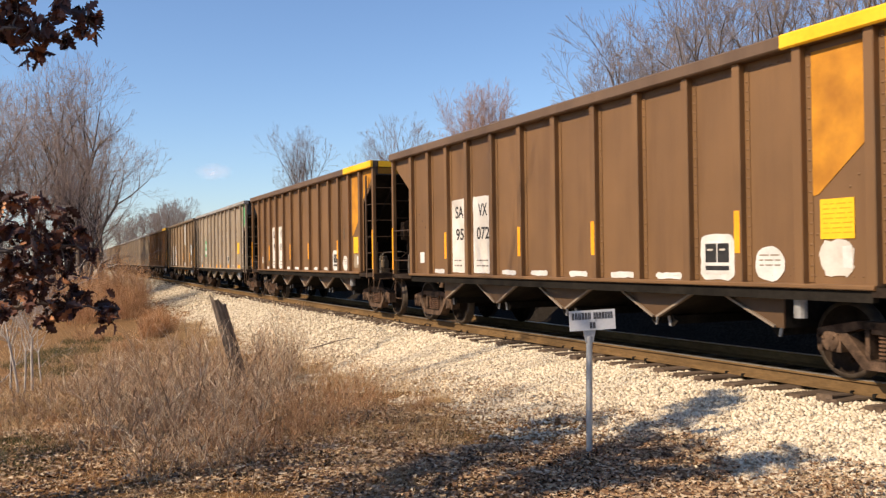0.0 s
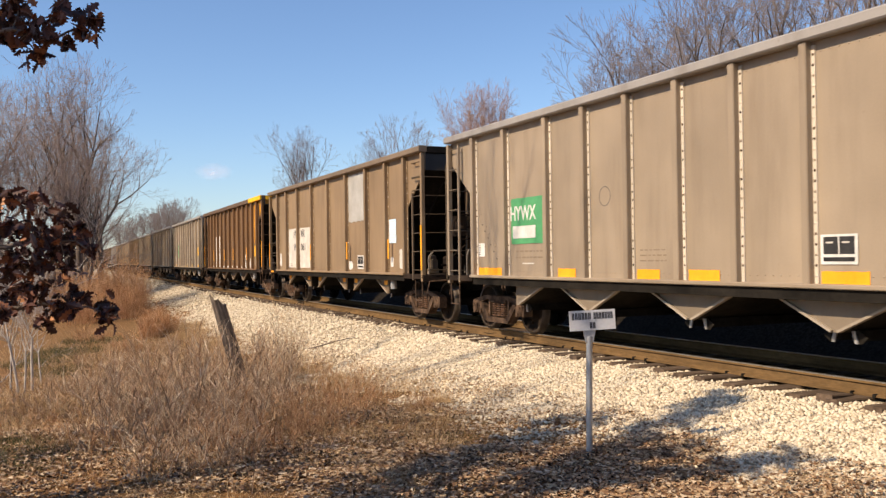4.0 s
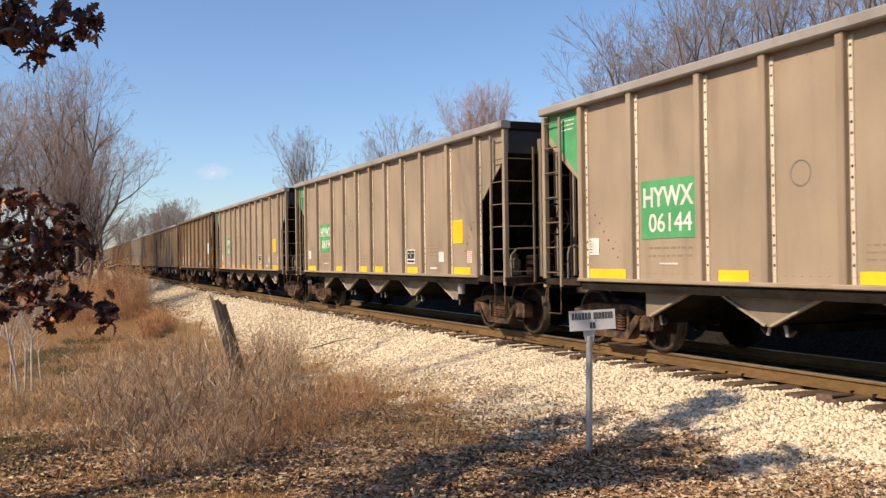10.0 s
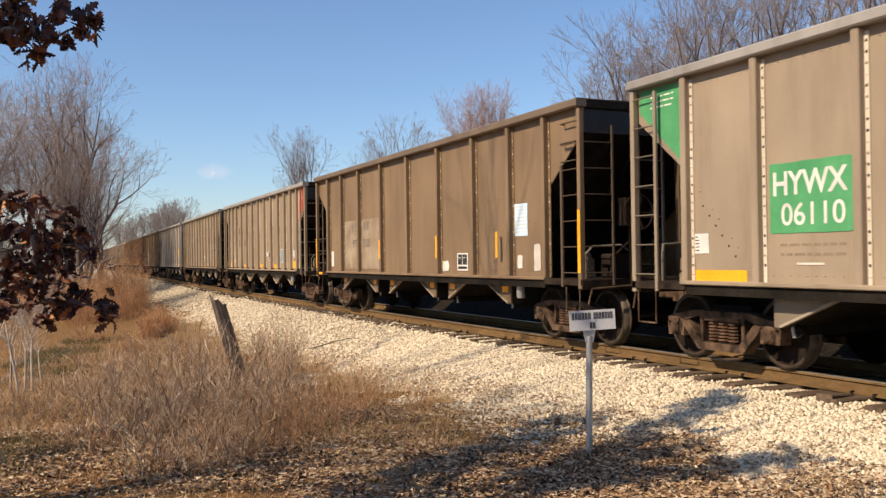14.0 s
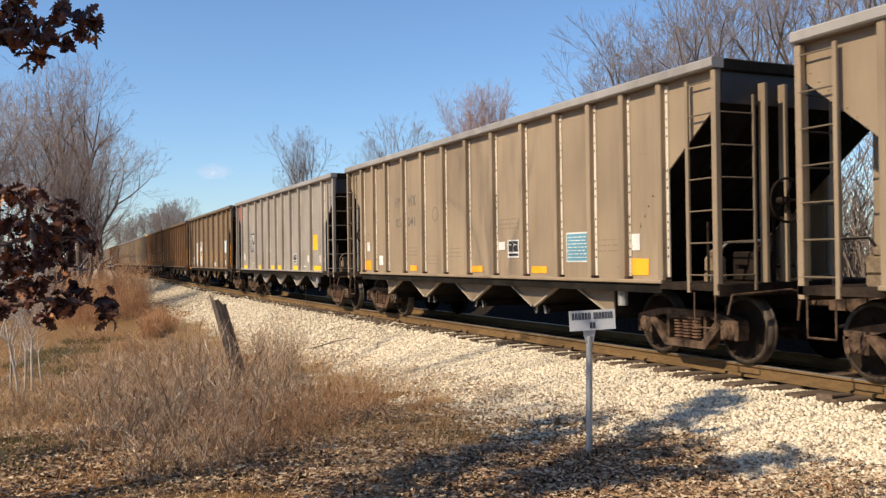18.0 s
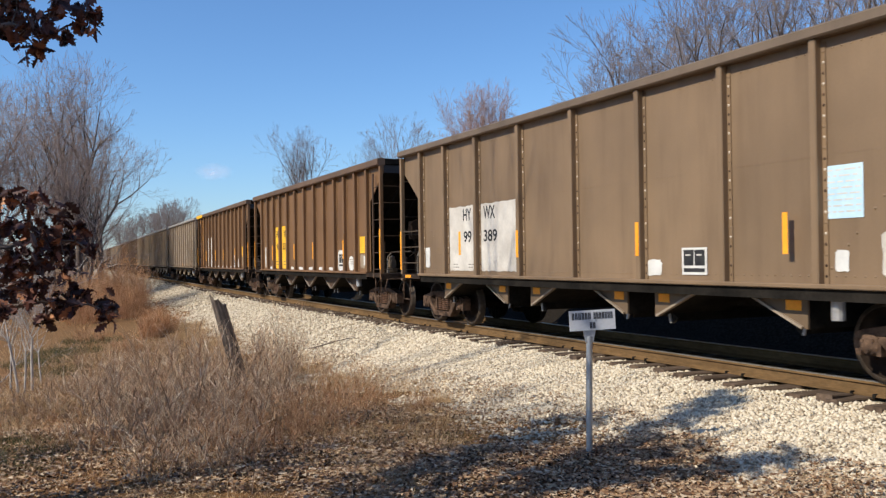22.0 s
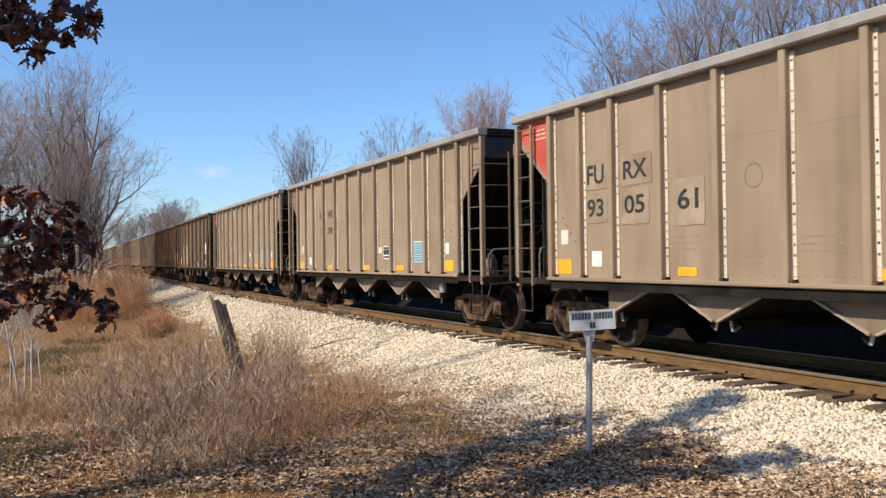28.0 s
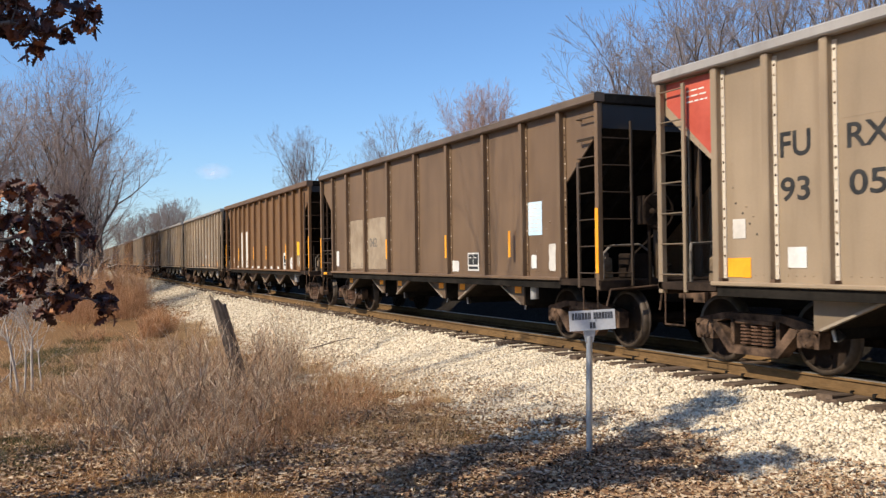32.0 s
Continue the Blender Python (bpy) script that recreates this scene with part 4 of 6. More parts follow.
            lettering(car, marks, 2.78 if g else 2.70, 3.70 if g else 3.60, 1.79 if g else 1.83, 2.05 if g else 2.12, WHITE_PAINT, weight=0.008)
        for a0, a1 in ((1.25, 2.20), (4.20, 4.74), (6.38, 6.90), (7.52, 8.12), (9.76, 10.40), (12.38, 13.18)):
            patch(car, "reflective_strip", a0, a1, 1.125, 1.265, ORANGE_PAINT if end == "green_lead" or marks == "06110" else YELLOW_PAINT, ragged=0.004)
        patch(car, "notice_card", 1.25, 1.52, 1.48, 1.74, WHITE_PAINT)
        small_print(car, 1.26, 1.34, 1.50, 1.72, 5, INK)
        small_print(car, 2.75, 3.70, 1.40, 1.62, 2, x=BARE)
        patch(car, "white_line", 3.0, 3.4, 1.335, 1.36, CREAM_PAINT)
        inspection_label(car, 9.76, 1.34, 0.5, 0.33)
        patch(car, "notice_card", 11.62, 11.88, 1.38, 1.60, WHITE_PAINT)
        patch(car, "white_line", 11.14, 11.50, 1.22, 1.265, CREAM_PAINT)
        q = patch(car, "yellow_placard", 12.36, 12.84, 1.76, 2.24, YELLOW_PAINT, "yellow placard")
        small_print(car, 12.39, 12.81, 1.80, 2.21, 8, ORANGE_PAINT)
        patch(car, "notice_card", 13.04, 13.26, 1.36, 1.60, CREAM_PAINT, "pale card with red heading")
        small_print(car, 13.06, 13.24, 1.38, 1.59, 5, RED_PAINT)
        small_print(car, 11.0, 11.55, 1.48, 1.78, 4, x=BARE)
        small_print(car, 6.45, 7.05, 1.35, 1.58, 3, x=BARE)
        ring_stencil(car, 6.7 if not g else 5.58, 2.38)
        if end:
            col = GREEN_PAINT if end.startswith("green") else RED_PAINT
            hi, lo = CUT[kind]
            trail = not end.endswith("lead")
            m = Mesh()
            ring = [(0.10, hi + 0.10), (0.10, TOP - 0.14), (1.06, TOP - 0.14), (1.06, lo + 0.14)]
            m.prism([(L - a if trail else a - L, z) for a, z in ring], FACE - 0.004, FACE)
            part("painted_corner", m, col, car, "painted end corner")
            if trail:
                small_print(car, 0.35, 0.85, 3.50, 3.72, 3, WHITE_PAINT)
    elif kind == "tan":
        for a0, a1, z1 in ((1.26, 1.66, 1.42), (4.34, 4.72, 1.30), (7.60, 8.06, 1.30), (9.98, 10.50, 1.30), (12.88, 13.32, 1.42)):
            patch(car, "reflective_strip", a0, a1, 1.18, z1, ORANGE_PAINT, ragged=0.004)
        patch(car, "notice_card", 1.36, 1.58, 1.66, 1.90, CREAM_PAINT)
        patch(car, "notice_card", 2.26, 2.54, 1.30, 1.54, WHITE_PAINT)
        patch(car, "notice_card", 8.74, 9.0, 1.60, 1.75, WHITE_PAINT)
        inspection_label(car, 9.12, 1.45, 0.42, 0.33)
        patch(car, "notice_border", 11.14, 11.80, 1.37, 1.85, WHITE_PAINT)
        patch(car, "blue_notice", 11.165, 11.775, 1.395, 1.825, BLUE_PAINT, "teal blue notice", x=FACE - 0.0045)
        small_print(car, 11.2, 11.74, 1.42, 1.80, 7, WHITE_PAINT, x=FACE - 0.0092)
        patch(car, "notice_card", 12.92, 13.12, 1.54, 1.78, WHITE_PAINT)
        for a0, a1, z0 in ((4.2, 4.75, 1.5), (5.35, 5.95, 1.3), (6.5, 7.1, 1.45), (8.75, 9.5, 1.95), (12.0, 12.6, 1.5)):
            small_print(car, a0, a1, z0, z0 + 0.25, 3, x=BARE)
        ring_stencil(car, 5.78, 2.42)
        if len(marks) == 2:
            if marks == "61":
                for a0, a1, z0, z1 in ((2.08, 2.72, 2.50, 2.95), (2.08, 2.70, 1.98, 2.44), (3.04, 3.80, 2.50, 2.95), (3.06, 3.72, 1.92, 2.44), (4.28, 4.90, 1.86, 2.50)):
                    patch(car, "number_panel", a0, a1, z0, z1, DUSTY_PATCH, "pale worn number patch", ragged=0.012, corner=0.05, seed=seed)
            for text, a0, a1, z0, z1 in (("FU", 2.16, 2.62, 2.58, 2.88), ("93", 2.16, 2.60, 2.07, 2.35), ("RX", 3.12, 3.69, 2.59, 2.86), ("05", 3.14, 3.62, 2.08, 2.35), (marks, 4.36, 4.78, 2.08, 2.36)):
                lettering(car, text, a0, a1, z0, z1, INK, x=FACE - 0.0055 if marks == "61" else BARE)
        elif len(marks) == 3:
            for text, a0, a1, z0, z1 in (("HY", 3.38, 3.74, 2.67, 2.92), ("05", 3.42, 3.74, 2.21, 2.42), ("WX", 4.21, 4.70, 2.67, 2.92), (marks, 4.18, 4.64, 2.21, 2.42)):
                lettering(car, text, a0 + 0.12 * (marks == "098"), a1 + 0.12 * (marks == "098"), z0, z1, FADED_INK if marks == "041" else INK, x=BARE)
        if end:
            hi, lo = CUT[kind]
            trail = end == "red"
            m = Mesh()
            ring = [(0.10, hi + 0.10), (0.10, TOP - 0.14), (1.06, TOP - 0.14), (1.06, lo + 0.14)]
            m.prism([(L - a if trail else a - L, z) for a, z in ring], FACE - 0.004, FACE)
            part("painted_corner", m, RED_PAINT, car, "painted end corner")
            small_print(car, 0.52, 0.92, 3.46, 3.68, 3, WHITE_PAINT) if trail else small_print(car, 13.85, 14.25, 3.46, 3.68, 3, WHITE_PAINT)
    else:
        pale = marks not in ("042",)
        paint = DUSTY_PATCH if marks in ("042", "HY99 WX300") else CREAM_PAINT
        for a0, a1 in ((2.56, 3.82), (4.02, 5.54)):
            patch(car, "number_panel", a0, a1, 1.20, 2.51, paint, "pale number panel", ragged=0.014, corner=0.03, seed=seed)
        if len(marks) > 4:
            for text, a0, a1, z0, z1 in ((marks[0:2], 3.22, 3.60, 2.21, 2.45), (marks[2:4], 3.24, 3.60, 1.77, 2.0), (marks[5:7], 4.14, 4.62, 2.21, 2.46), (marks[7:10], 4.14, 4.70, 1.77, 2.0)):
                lettering(car, text, a0, a1, z0, z1, FADED_INK if marks == "HY99 WX300" else INK)
        elif marks == "042":
            lettering(car, marks, 4.14, 4.70, 1.77, 2.0, FADED_INK)
        small_print(car, 2.75, 3.0, 1.24, 1.36, 2, FADED_INK)
        small_print(car, 3.45, 3.75, 1.24, 1.36, 2, FADED_INK)
        if marks == "HY99 WX389":
            patch(car, "reflective_strip", 3.0, 3.09, 1.52, 2.0, ORANGE_PAINT, x=FACE - 0.004)
        for a in (5.65, 9.42 if seed == 4 else 9.19, 12.0 if seed != 4 else 12.72):
            on_post(car, a, 1.46, 1.94, ORANGE_PAINT, 0.08, -1.6055)
        patch(car, "white_patch", 1.26, 1.50, 1.26, 1.70, WHITE_PAINT, ragged=0.012, corner=0.05, seed=seed)
        patch(car, "white_patch", 9.24, 9.62, 1.18, 1.40, WHITE_PAINT, ragged=0.014, corner=0.08, seed=seed)
        inspection_label(car, 10.05, 1.20, 0.5, 0.36)
        patch(car, "blue_notice", 12.45, 13.0, 1.84, 2.42, PALE_BLUE, "blue notice painted overexposed pale")
        small_print(car, 12.49, 12.97, 1.88, 2.40, 8, WHITE_PAINT)
        patch(car, "white_patch", 12.62, 12.80, 1.26, 1.50, WHITE_PAINT, ragged=0.01, corner=0.04)
        patch(car, "white_patch", 13.22, 13.44, 1.22, 1.68, CREAM_PAINT, ragged=0.012, corner=0.04, seed=seed)
        if seed == 4:
            patch(car, "bare_metal_panel", 9.30, 10.80, 2.48, 3.76, BARE_METAL, "scraped bare metal panel", ragged=0.03, seed=4)
        for y, turn in PAIRS:
            y += -0.18 if turn else 0.18
            m = Mesh()
            m.box(-1.368, -1.362, y - 0.12, y + 0.12, 0.80, 0.92)
            part("yellow_mark", m, ORANGE_PAINT, car)
        m = Mesh()
        m.box(-1.606, -1.60, -L - 0.02, -L + 0.06, 1.2, 2.2)
        part("reflective_strip", m, ORANGE_PAINT, car)
        m = Mesh()
        m.box(-1.606, -1.60, L - 0.06, L + 0.015, 1.2, 2.1)
        part("reflective_strip", m, ORANGE_PAINT, car)
        m = Mesh()
        m.box(-1.606, -1.60, L - 0.62, L - 0.28, 1.02, 1.085)
        part("reflective_strip", m, ORANGE_PAINT, car)


for k, (kind, colour, marks, end) in enumerate(TRAIN[:26]):
    dress(CARS[k], kind, marks or ("" if kind == "grey" else "-"), end, k + 1)


# ---- ballast stones, litter and dry grass (nobody could count them) ----
RNG = np.random.default_rng(7)


def ground_array(x, y):
    return np.array([ground_z(a, b) for a, b in zip(x, y)])


def scatter_material(name, colours, rough=0.9):
    m, nt, b = mat(name, rough)
    geo = nt.nodes.new("ShaderNodeNewGeometry")
    c = ramp(nt, geo.outputs["Random Per Island"], [(i / (len(colours) - 1), k) for i, k in enumerate(colours)])
    g = ramp(nt, noise_tex(nt, coords(nt), 40, 4, 0.6), [(0.25, (0.8, 0.8, 0.8)), (0.75, (1.15, 1.15, 1.15))])
    nt.links.new(blend(nt, 1.0, c, g, "MULTIPLY"), b.inputs["Base Color"])
    return m


STONE = scatter_material("crushed_limestone", [(0.27, 0.20, 0.13), (0.55, 0.455, 0.32), (0.65, 0.55, 0.40), (0.73, 0.63, 0.475), (0.46, 0.36, 0.24)])
LITTER = scatter_material("dead_leaf_litter", [(0.022, 0.011, 0.006), (0.20, 0.10, 0.045), (0.40, 0.23, 0.105), (0.70, 0.54, 0.36), (0.10, 0.046, 0.021), (0.28, 0.15, 0.07), (0.60, 0.42, 0.24), (0.06, 0.03, 0.015)])
STRAW = scatter_material("dry_straw_grass", [(0.36, 0.22, 0.10), (0.56, 0.38, 0.19), (0.74, 0.54, 0.30), (0.44, 0.26, 0.12)])
OLIVE = scatter_material("olive_winter_grass", [(0.075, 0.075, 0.026), (0.13, 0.125, 0.042), (0.20, 0.175, 0.07), (0.10, 0.092, 0.034)])
BRUSH = scatter_material("dry_weed_stems", [(0.10, 0.053, 0.028), (0.68, 0.45, 0.265), (0.29, 0.162, 0.09), (0.95, 0.79, 0.57), (0.07, 0.035, 0.019), (0.78, 0.54, 0.32), (0.43, 0.255, 0.15)])
THICKET = scatter_material("grey_thicket_stems", [(0.14, 0.105, 0.085), (0.25, 0.20, 0.17), (0.36, 0.31, 0.27), (0.18, 0.135, 0.11)])
RED_BRUSH = scatter_material("russet_dry_brush", [(0.26, 0.12, 0.05), (0.54, 0.295, 0.14), (0.72, 0.47, 0.26), (0.40, 0.20, 0.085)])


def stones(n, y0, y1, size, off0, off1, power=1.0):
    """Broken stones strewn on the shoulder: arrays of vertices and triangles."""
    y = y0 + (y1 - y0) * RNG.random(n) ** power
    dx = off0 + (off1 - off0) * RNG.random(n)
    x = np.array([track_x(v) for v in y]) - dx
    keep = np.ones(n, bool)
    far = dx > 3.2
    patch = np.array([noise.noise(Vector((a * 0.8, b * 0.8, 5.0))) for a, b in zip(x, y)])
    keep[far] = RNG.random(far.sum()) < np.clip(1.0 - (dx[far] - 3.2) / 1.7 + 0.7 * patch[far], 0.0, 1.0)
    # the tie ends lie bare, with hollows beside them
    row = np.array(TIE_Y)
    gap = np.min(np.abs(y[:, None] - row[None, :]), axis=1)
    keep &= ~((dx < 1.40) & (gap < 0.15))
    x, y = x[keep], y[keep]
    n = len(x)
    z = ground_array(x, y)
    base = np.array([(1, 0, 0), (-1, 0, 0), (0, 1, 0), (0, -1, 0), (0, 0, 1), (0, 0, -1)], float)
    tri = np.array([(0, 2, 4), (2, 1, 4), (1, 3, 4), (3, 0, 4), (2, 0, 5), (1, 2, 5), (3, 1, 5), (0, 3, 5)])
    v = base[None] * (0.62 + 0.76 * RNG.random((n, 6, 1))) + 0.35 * (RNG.random((n, 6, 3)) - 0.5)
    a = RNG.random(n) * 6.283
    t = RNG.random(n) * 1.4 - 0.7
    ca, sa, ct, st = np.cos(a), np.sin(a), np.cos(t), np.sin(t)
    vx = v[..., 0] * ct[:, None] + v[..., 2] * st[:, None]
    vz = -v[..., 0] * st[:, None] + v[..., 2] * ct[:, None]
    vy = v[..., 1]
    s = size * (0.55 + 0.9 * RNG.random(n) ** 1.6)
    out = np.stack([(vx * ca[:, None] - vy * sa[:, None]) * s[:, None] + x[:, None], (vx * sa[:, None] + vy * ca[:, None]) * s[:, None] + y[:, None], vz * s[:, None] * 0.75 + (z + s * 0.28)[:, None]], 2)
    return out.reshape(-1, 3), (tri[None] + 6 * np.arange(n)[:, None, None]).reshape(-1, 3)


def joined(blocks):
    vs, fs, n = [], [], 0
    for v, f in blocks:
        vs.append(v)
        fs.append(f + n)
        n += len(v)
    return np.concatenate(vs), np.concatenate(fs)


v, f = joined([stones(92000, 4.6, 19.0, 0.025, 0.90, 5.3), stones(30000, 17.0, 40.0, 0.034, 0.90, 4.9, 1.3), stones(7000, 38.0, 90.0, 0.055, 0.90, 4.4)])
tagged(new("ballast_stones", numpy_mesh("ballast_stones", v, f, STONE)), "pale crushed limestone ballast on the track shoulder", "ballast", kind="stuff")


def flat_bits(n, xf, yf, size, lift):
    """Small curled leaves lying about."""
    x, y = xf, yf
    z = ground_array(x, y)
    a = RNG.random(n) * 6.283
    s = size * (0.5 + RNG.random(n))
    shape = np.array([(-1, 0), (-0.2, 0.55), (1, 0.1), (0.1, -0.6)])
    zz = np.array([0.5, -0.1, 0.6, -0.1])[None] * (RNG.random((n, 1)) * 1.3) * s[:, None] + RNG.random((n, 1)) * lift
    vx = shape[None, :, 0] * s[:, None]
    vy = shape[None, :, 1] * s[:, None]
    ca, sa = np.cos(a)[:, None], np.sin(a)[:, None]
    out = np.stack([vx * ca - vy * sa + x[:, None], vx * sa + vy * ca + y[:, None], zz + z[:, None] + 0.004], 2)
    q = np.arange(n * 4).reshape(n, 4)
    return out.reshape(-1, 3), q


def on_left_land(n, y0, y1, near=4.0, width=9.0, power=1.0):
    y = y0 + (y1 - y0) * RNG.random(n) ** 1.4
    x = np.array([track_x(v) for v in y]) - near - width * RNG.random(n) ** power
    return x, y


n = 80000
x, y = on_left_land(n, 4.8, 26.0, 3.0, 10.0, 1.1)
patchy = np.array([noise.noise(Vector((a * 0.9, b * 0.9, 2.0))) + 0.6 * noise.noise(Vector((a * 2.6, b * 2.6, 4.0))) for a, b in zip(x, y)])
keep = RNG.random(n) < np.clip(0.55 + 1.1 * patchy, 0.12, 1.0)
x, y = x[keep], y[keep]
n = len(x)
near = flat_bits(n, x, y, 0.022, 0.05)
# drifts of leaves on the thin edge of the ballast and in the foreground
drifts = []
for cx, cy, r, many in [(5.0, 6.6, 0.55, 1500), (4.2, 7.7, 0.7, 1600), (4.5, 10.6, 0.5, 700), (3.2, 7.2, 0.9, 2200), (2.6, 9.0, 0.9, 2000), (5.6, 7.6, 0.4, 500), (0.6, 9.5, 0.9, 2200), (0.3, 12.5, 0.8, 1500), (5.6, 5.4, 0.6, 900), (4.1, 6.0, 0.7, 1500), (4.6, 7.2, 0.7, 2600), (5.6, 7.3, 0.45, 1000), (4.6, 6.3, 0.6, 1700), (3.6, 8.0, 0.7, 2000), (2.2, 8.4, 0.8, 1800), (3.6, 11.0, 0.8, 1300)]:
    a, q = RNG.random(many) * 6.283, r * RNG.random(many) ** 0.6
    drifts.append(flat_bits(many, cx + q * np.cos(a) * 1.5, cy + q * np.sin(a), 0.028, 0.07))
v, f = joined([near, *drifts])
tagged(new("leaf_litter", numpy_mesh("leaf_litter", v, f, LITTER)), "brown dead leaves strewn over the dry ground", "leaf litter", kind="stuff")


def stems(x, y, height, lean, width, parts=3, z0=None, fork=0.0):
    """Thin bent stems, each a ribbon of two crossed strips: arrays of vertices and quads."""
    n = len(x)
    z = ground_array(x, y) if z0 is None else z0
    a = RNG.random(n) * 6.283
    l = lean * RNG.random(n) ** 1.2
    b = RNG.random(n) * 6.283
    vs, fs = [], []
    for k in range(parts + 1):
        t = k / parts
        px = x + np.cos(a) * l * height * t ** 1.7 + 0.015 * np.cos(b * 3 + k * 2.1) * k
        py = y + np.sin(a) * l * height * t ** 1.7 + 0.015 * np.sin(b * 5 + k * 1.7) * k
        pz = z - 0.02 + height * t * (1 - 0.28 * l * t)
        w = width * (1 - 0.8 * t)
        vs += [np.stack([px - np.cos(b) * w, py - np.sin(b) * w, pz], 1), np.stack([px + np.cos(b) * w, py + np.sin(b) * w, pz], 1),
               np.stack([px + np.sin(b) * w, py - np.cos(b) * w, pz], 1), np.stack([px - np.sin(b) * w, py + np.cos(b) * w, pz], 1)]
    m = len(vs)
    v = np.stack(vs, 1).reshape(-1, 3)
    base = np.arange(n)[:, None] * m
    for k in range(parts):
        i = 4 * k
        fs += [np.concatenate([base + i, base + i + 1, base + i + 5, base + i + 4], 1), np.concatenate([base + i + 2, base + i + 3, base + i + 7, base + i + 6], 1)]
    return v, np.concatenate(fs)


def straw_field():
    n = 60000
    x, y = on_left_land(n, 5.2, 30.0, 3.4, 9.5, 0.9)
    thick = np.array([noise.noise(Vector((a * 0.45, b * 0.45, 9.0))) for a, b in zip(x, y)])
    k = RNG.random(n) < np.clip(0.35 + 1.3 * thick + 0.02 * (y - 8), 0.05, 1.0)
    x, y = x[k], y[k]
    return stems(x, y, 0.05 + 0.22 * RNG.random(len(x)) ** 2 * np.clip((y - 2) / 9, 0.4, 1.3), 1.5, 0.0032, 3)


def tufts(spots):
    """Low tufts of grass, each (x, y, spread, count, height)."""
    rows = []
    for cx, cy, r, n, tall in spots:
        a, q = RNG.random(n) * 6.283, r * RNG.random(n) ** 0.7
        rows.append(stems(cx + q * np.cos(a), cy + q * np.sin(a) * 1.4, tall * (0.3 + 0.8 * RNG.random(n)), 1.1, 0.0042, 3))
    return rows


# bleached tufts on the sunlit verge and through the edge of the stones
pale = tufts([(4.4, 29.5, 0.6, 700, 0.34), (4.9, 31.5, 0.6, 600, 0.34), (4.6, 26.6, 0.7, 700, 0.32), (5.2, 34.5, 0.6, 500, 0.3), (4.3, 24.0, 0.6, 600, 0.34), (4.75, 14.4, 0.5, 420, 0.22), (5.3, 18.4, 0.45, 380, 0.24),
              (5.1, 16.4, 0.4, 300, 0.2), (5.15, 11.6, 0.22, 220, 0.2), (4.4, 10.5, 0.4, 360, 0.16), (3.6, 9.6, 0.5, 420, 0.15), (2.8, 8.5, 0.5, 420, 0.14), (2.9, 7.5, 0.4, 380, 0.13), (3.9, 8.6, 0.4, 300, 0.13), (0.0, 15.4, 0.7, 600, 0.34), (-0.5, 13.2, 0.7, 500, 0.28)])
v, f = joined([straw_field(), *pale])
tagged(new("dry_grass", numpy_mesh("dry_grass", v, f, STRAW)), "bleached straw-coloured winter grass in uneven tufts", "dry grass", kind="stuff")


# a strip that is still green behind the saplings, and moss-green blades on the near verge
v, f = joined(tufts([(0.75, 28.0, 1.1, 2600, 0.16), (0.1, 25.6, 0.9, 2000, 0.16), (1.7, 31.0, 1.0, 1600, 0.16), (0.5, 23.0, 0.8, 1200, 0.14), (-0.2, 10.2, 0.6, 1100, 0.10), (-0.4, 11.6, 0.6, 900, 0.10), (2.7, 8.9, 0.5, 500, 0.07), (4.3, 9.4, 0.4, 300, 0.07)]))
tagged(new("green_grass", numpy_mesh("green_grass", v, f, OLIVE)), "short olive-green winter grass between the dry weeds", "grass", kind="stuff")


def arching(x, y, z, heading, lean, length, width, parts=4):
    """Fine stems that start off at a slant and bow over: crossed ribbons, as arrays of vertices and quads."""
    n = len(x)
    vs, fs = [], []
    p = np.stack([x, y, z], 1)
    tilt = lean * 0.55
    b = RNG.random(n) * 6.283
    for k in range(parts + 1):
        w = (width * (1 - 0.75 * k / parts))[:, None]
        e = np.stack([np.cos(b), np.sin(b), 0 * b], 1) * w
        g = np.stack([-np.sin(b), np.cos(b), 0.4 * np.cos(b)], 1) * w
        vs += [p - e, p + e, p - g, p + g]
        step = (length / parts)[:, None]
        p = p + np.stack([np.cos(heading) * np.sin(tilt), np.sin(heading) * np.sin(tilt), np.cos(tilt)], 1) * step
        tilt = tilt + lean * 0.28 + 0.25 * (RNG.random(n) - 0.5)
        heading = heading + 0.7 * (RNG.random(n) - 0.5)
    v = np.stack(vs, 1)
    m = v.shape[1]
    base = np.arange(n)[:, None] * m
    for k in range(parts):
        i = 4 * k
        fs += [np.concatenate([base + i, base + i + 1, base + i + 5, base + i + 4], 1), np.concatenate([base + i + 2, base + i + 3, base + i + 7, base + i + 6], 1)]
    return v.reshape(-1, 3), np.concatenate(fs), v


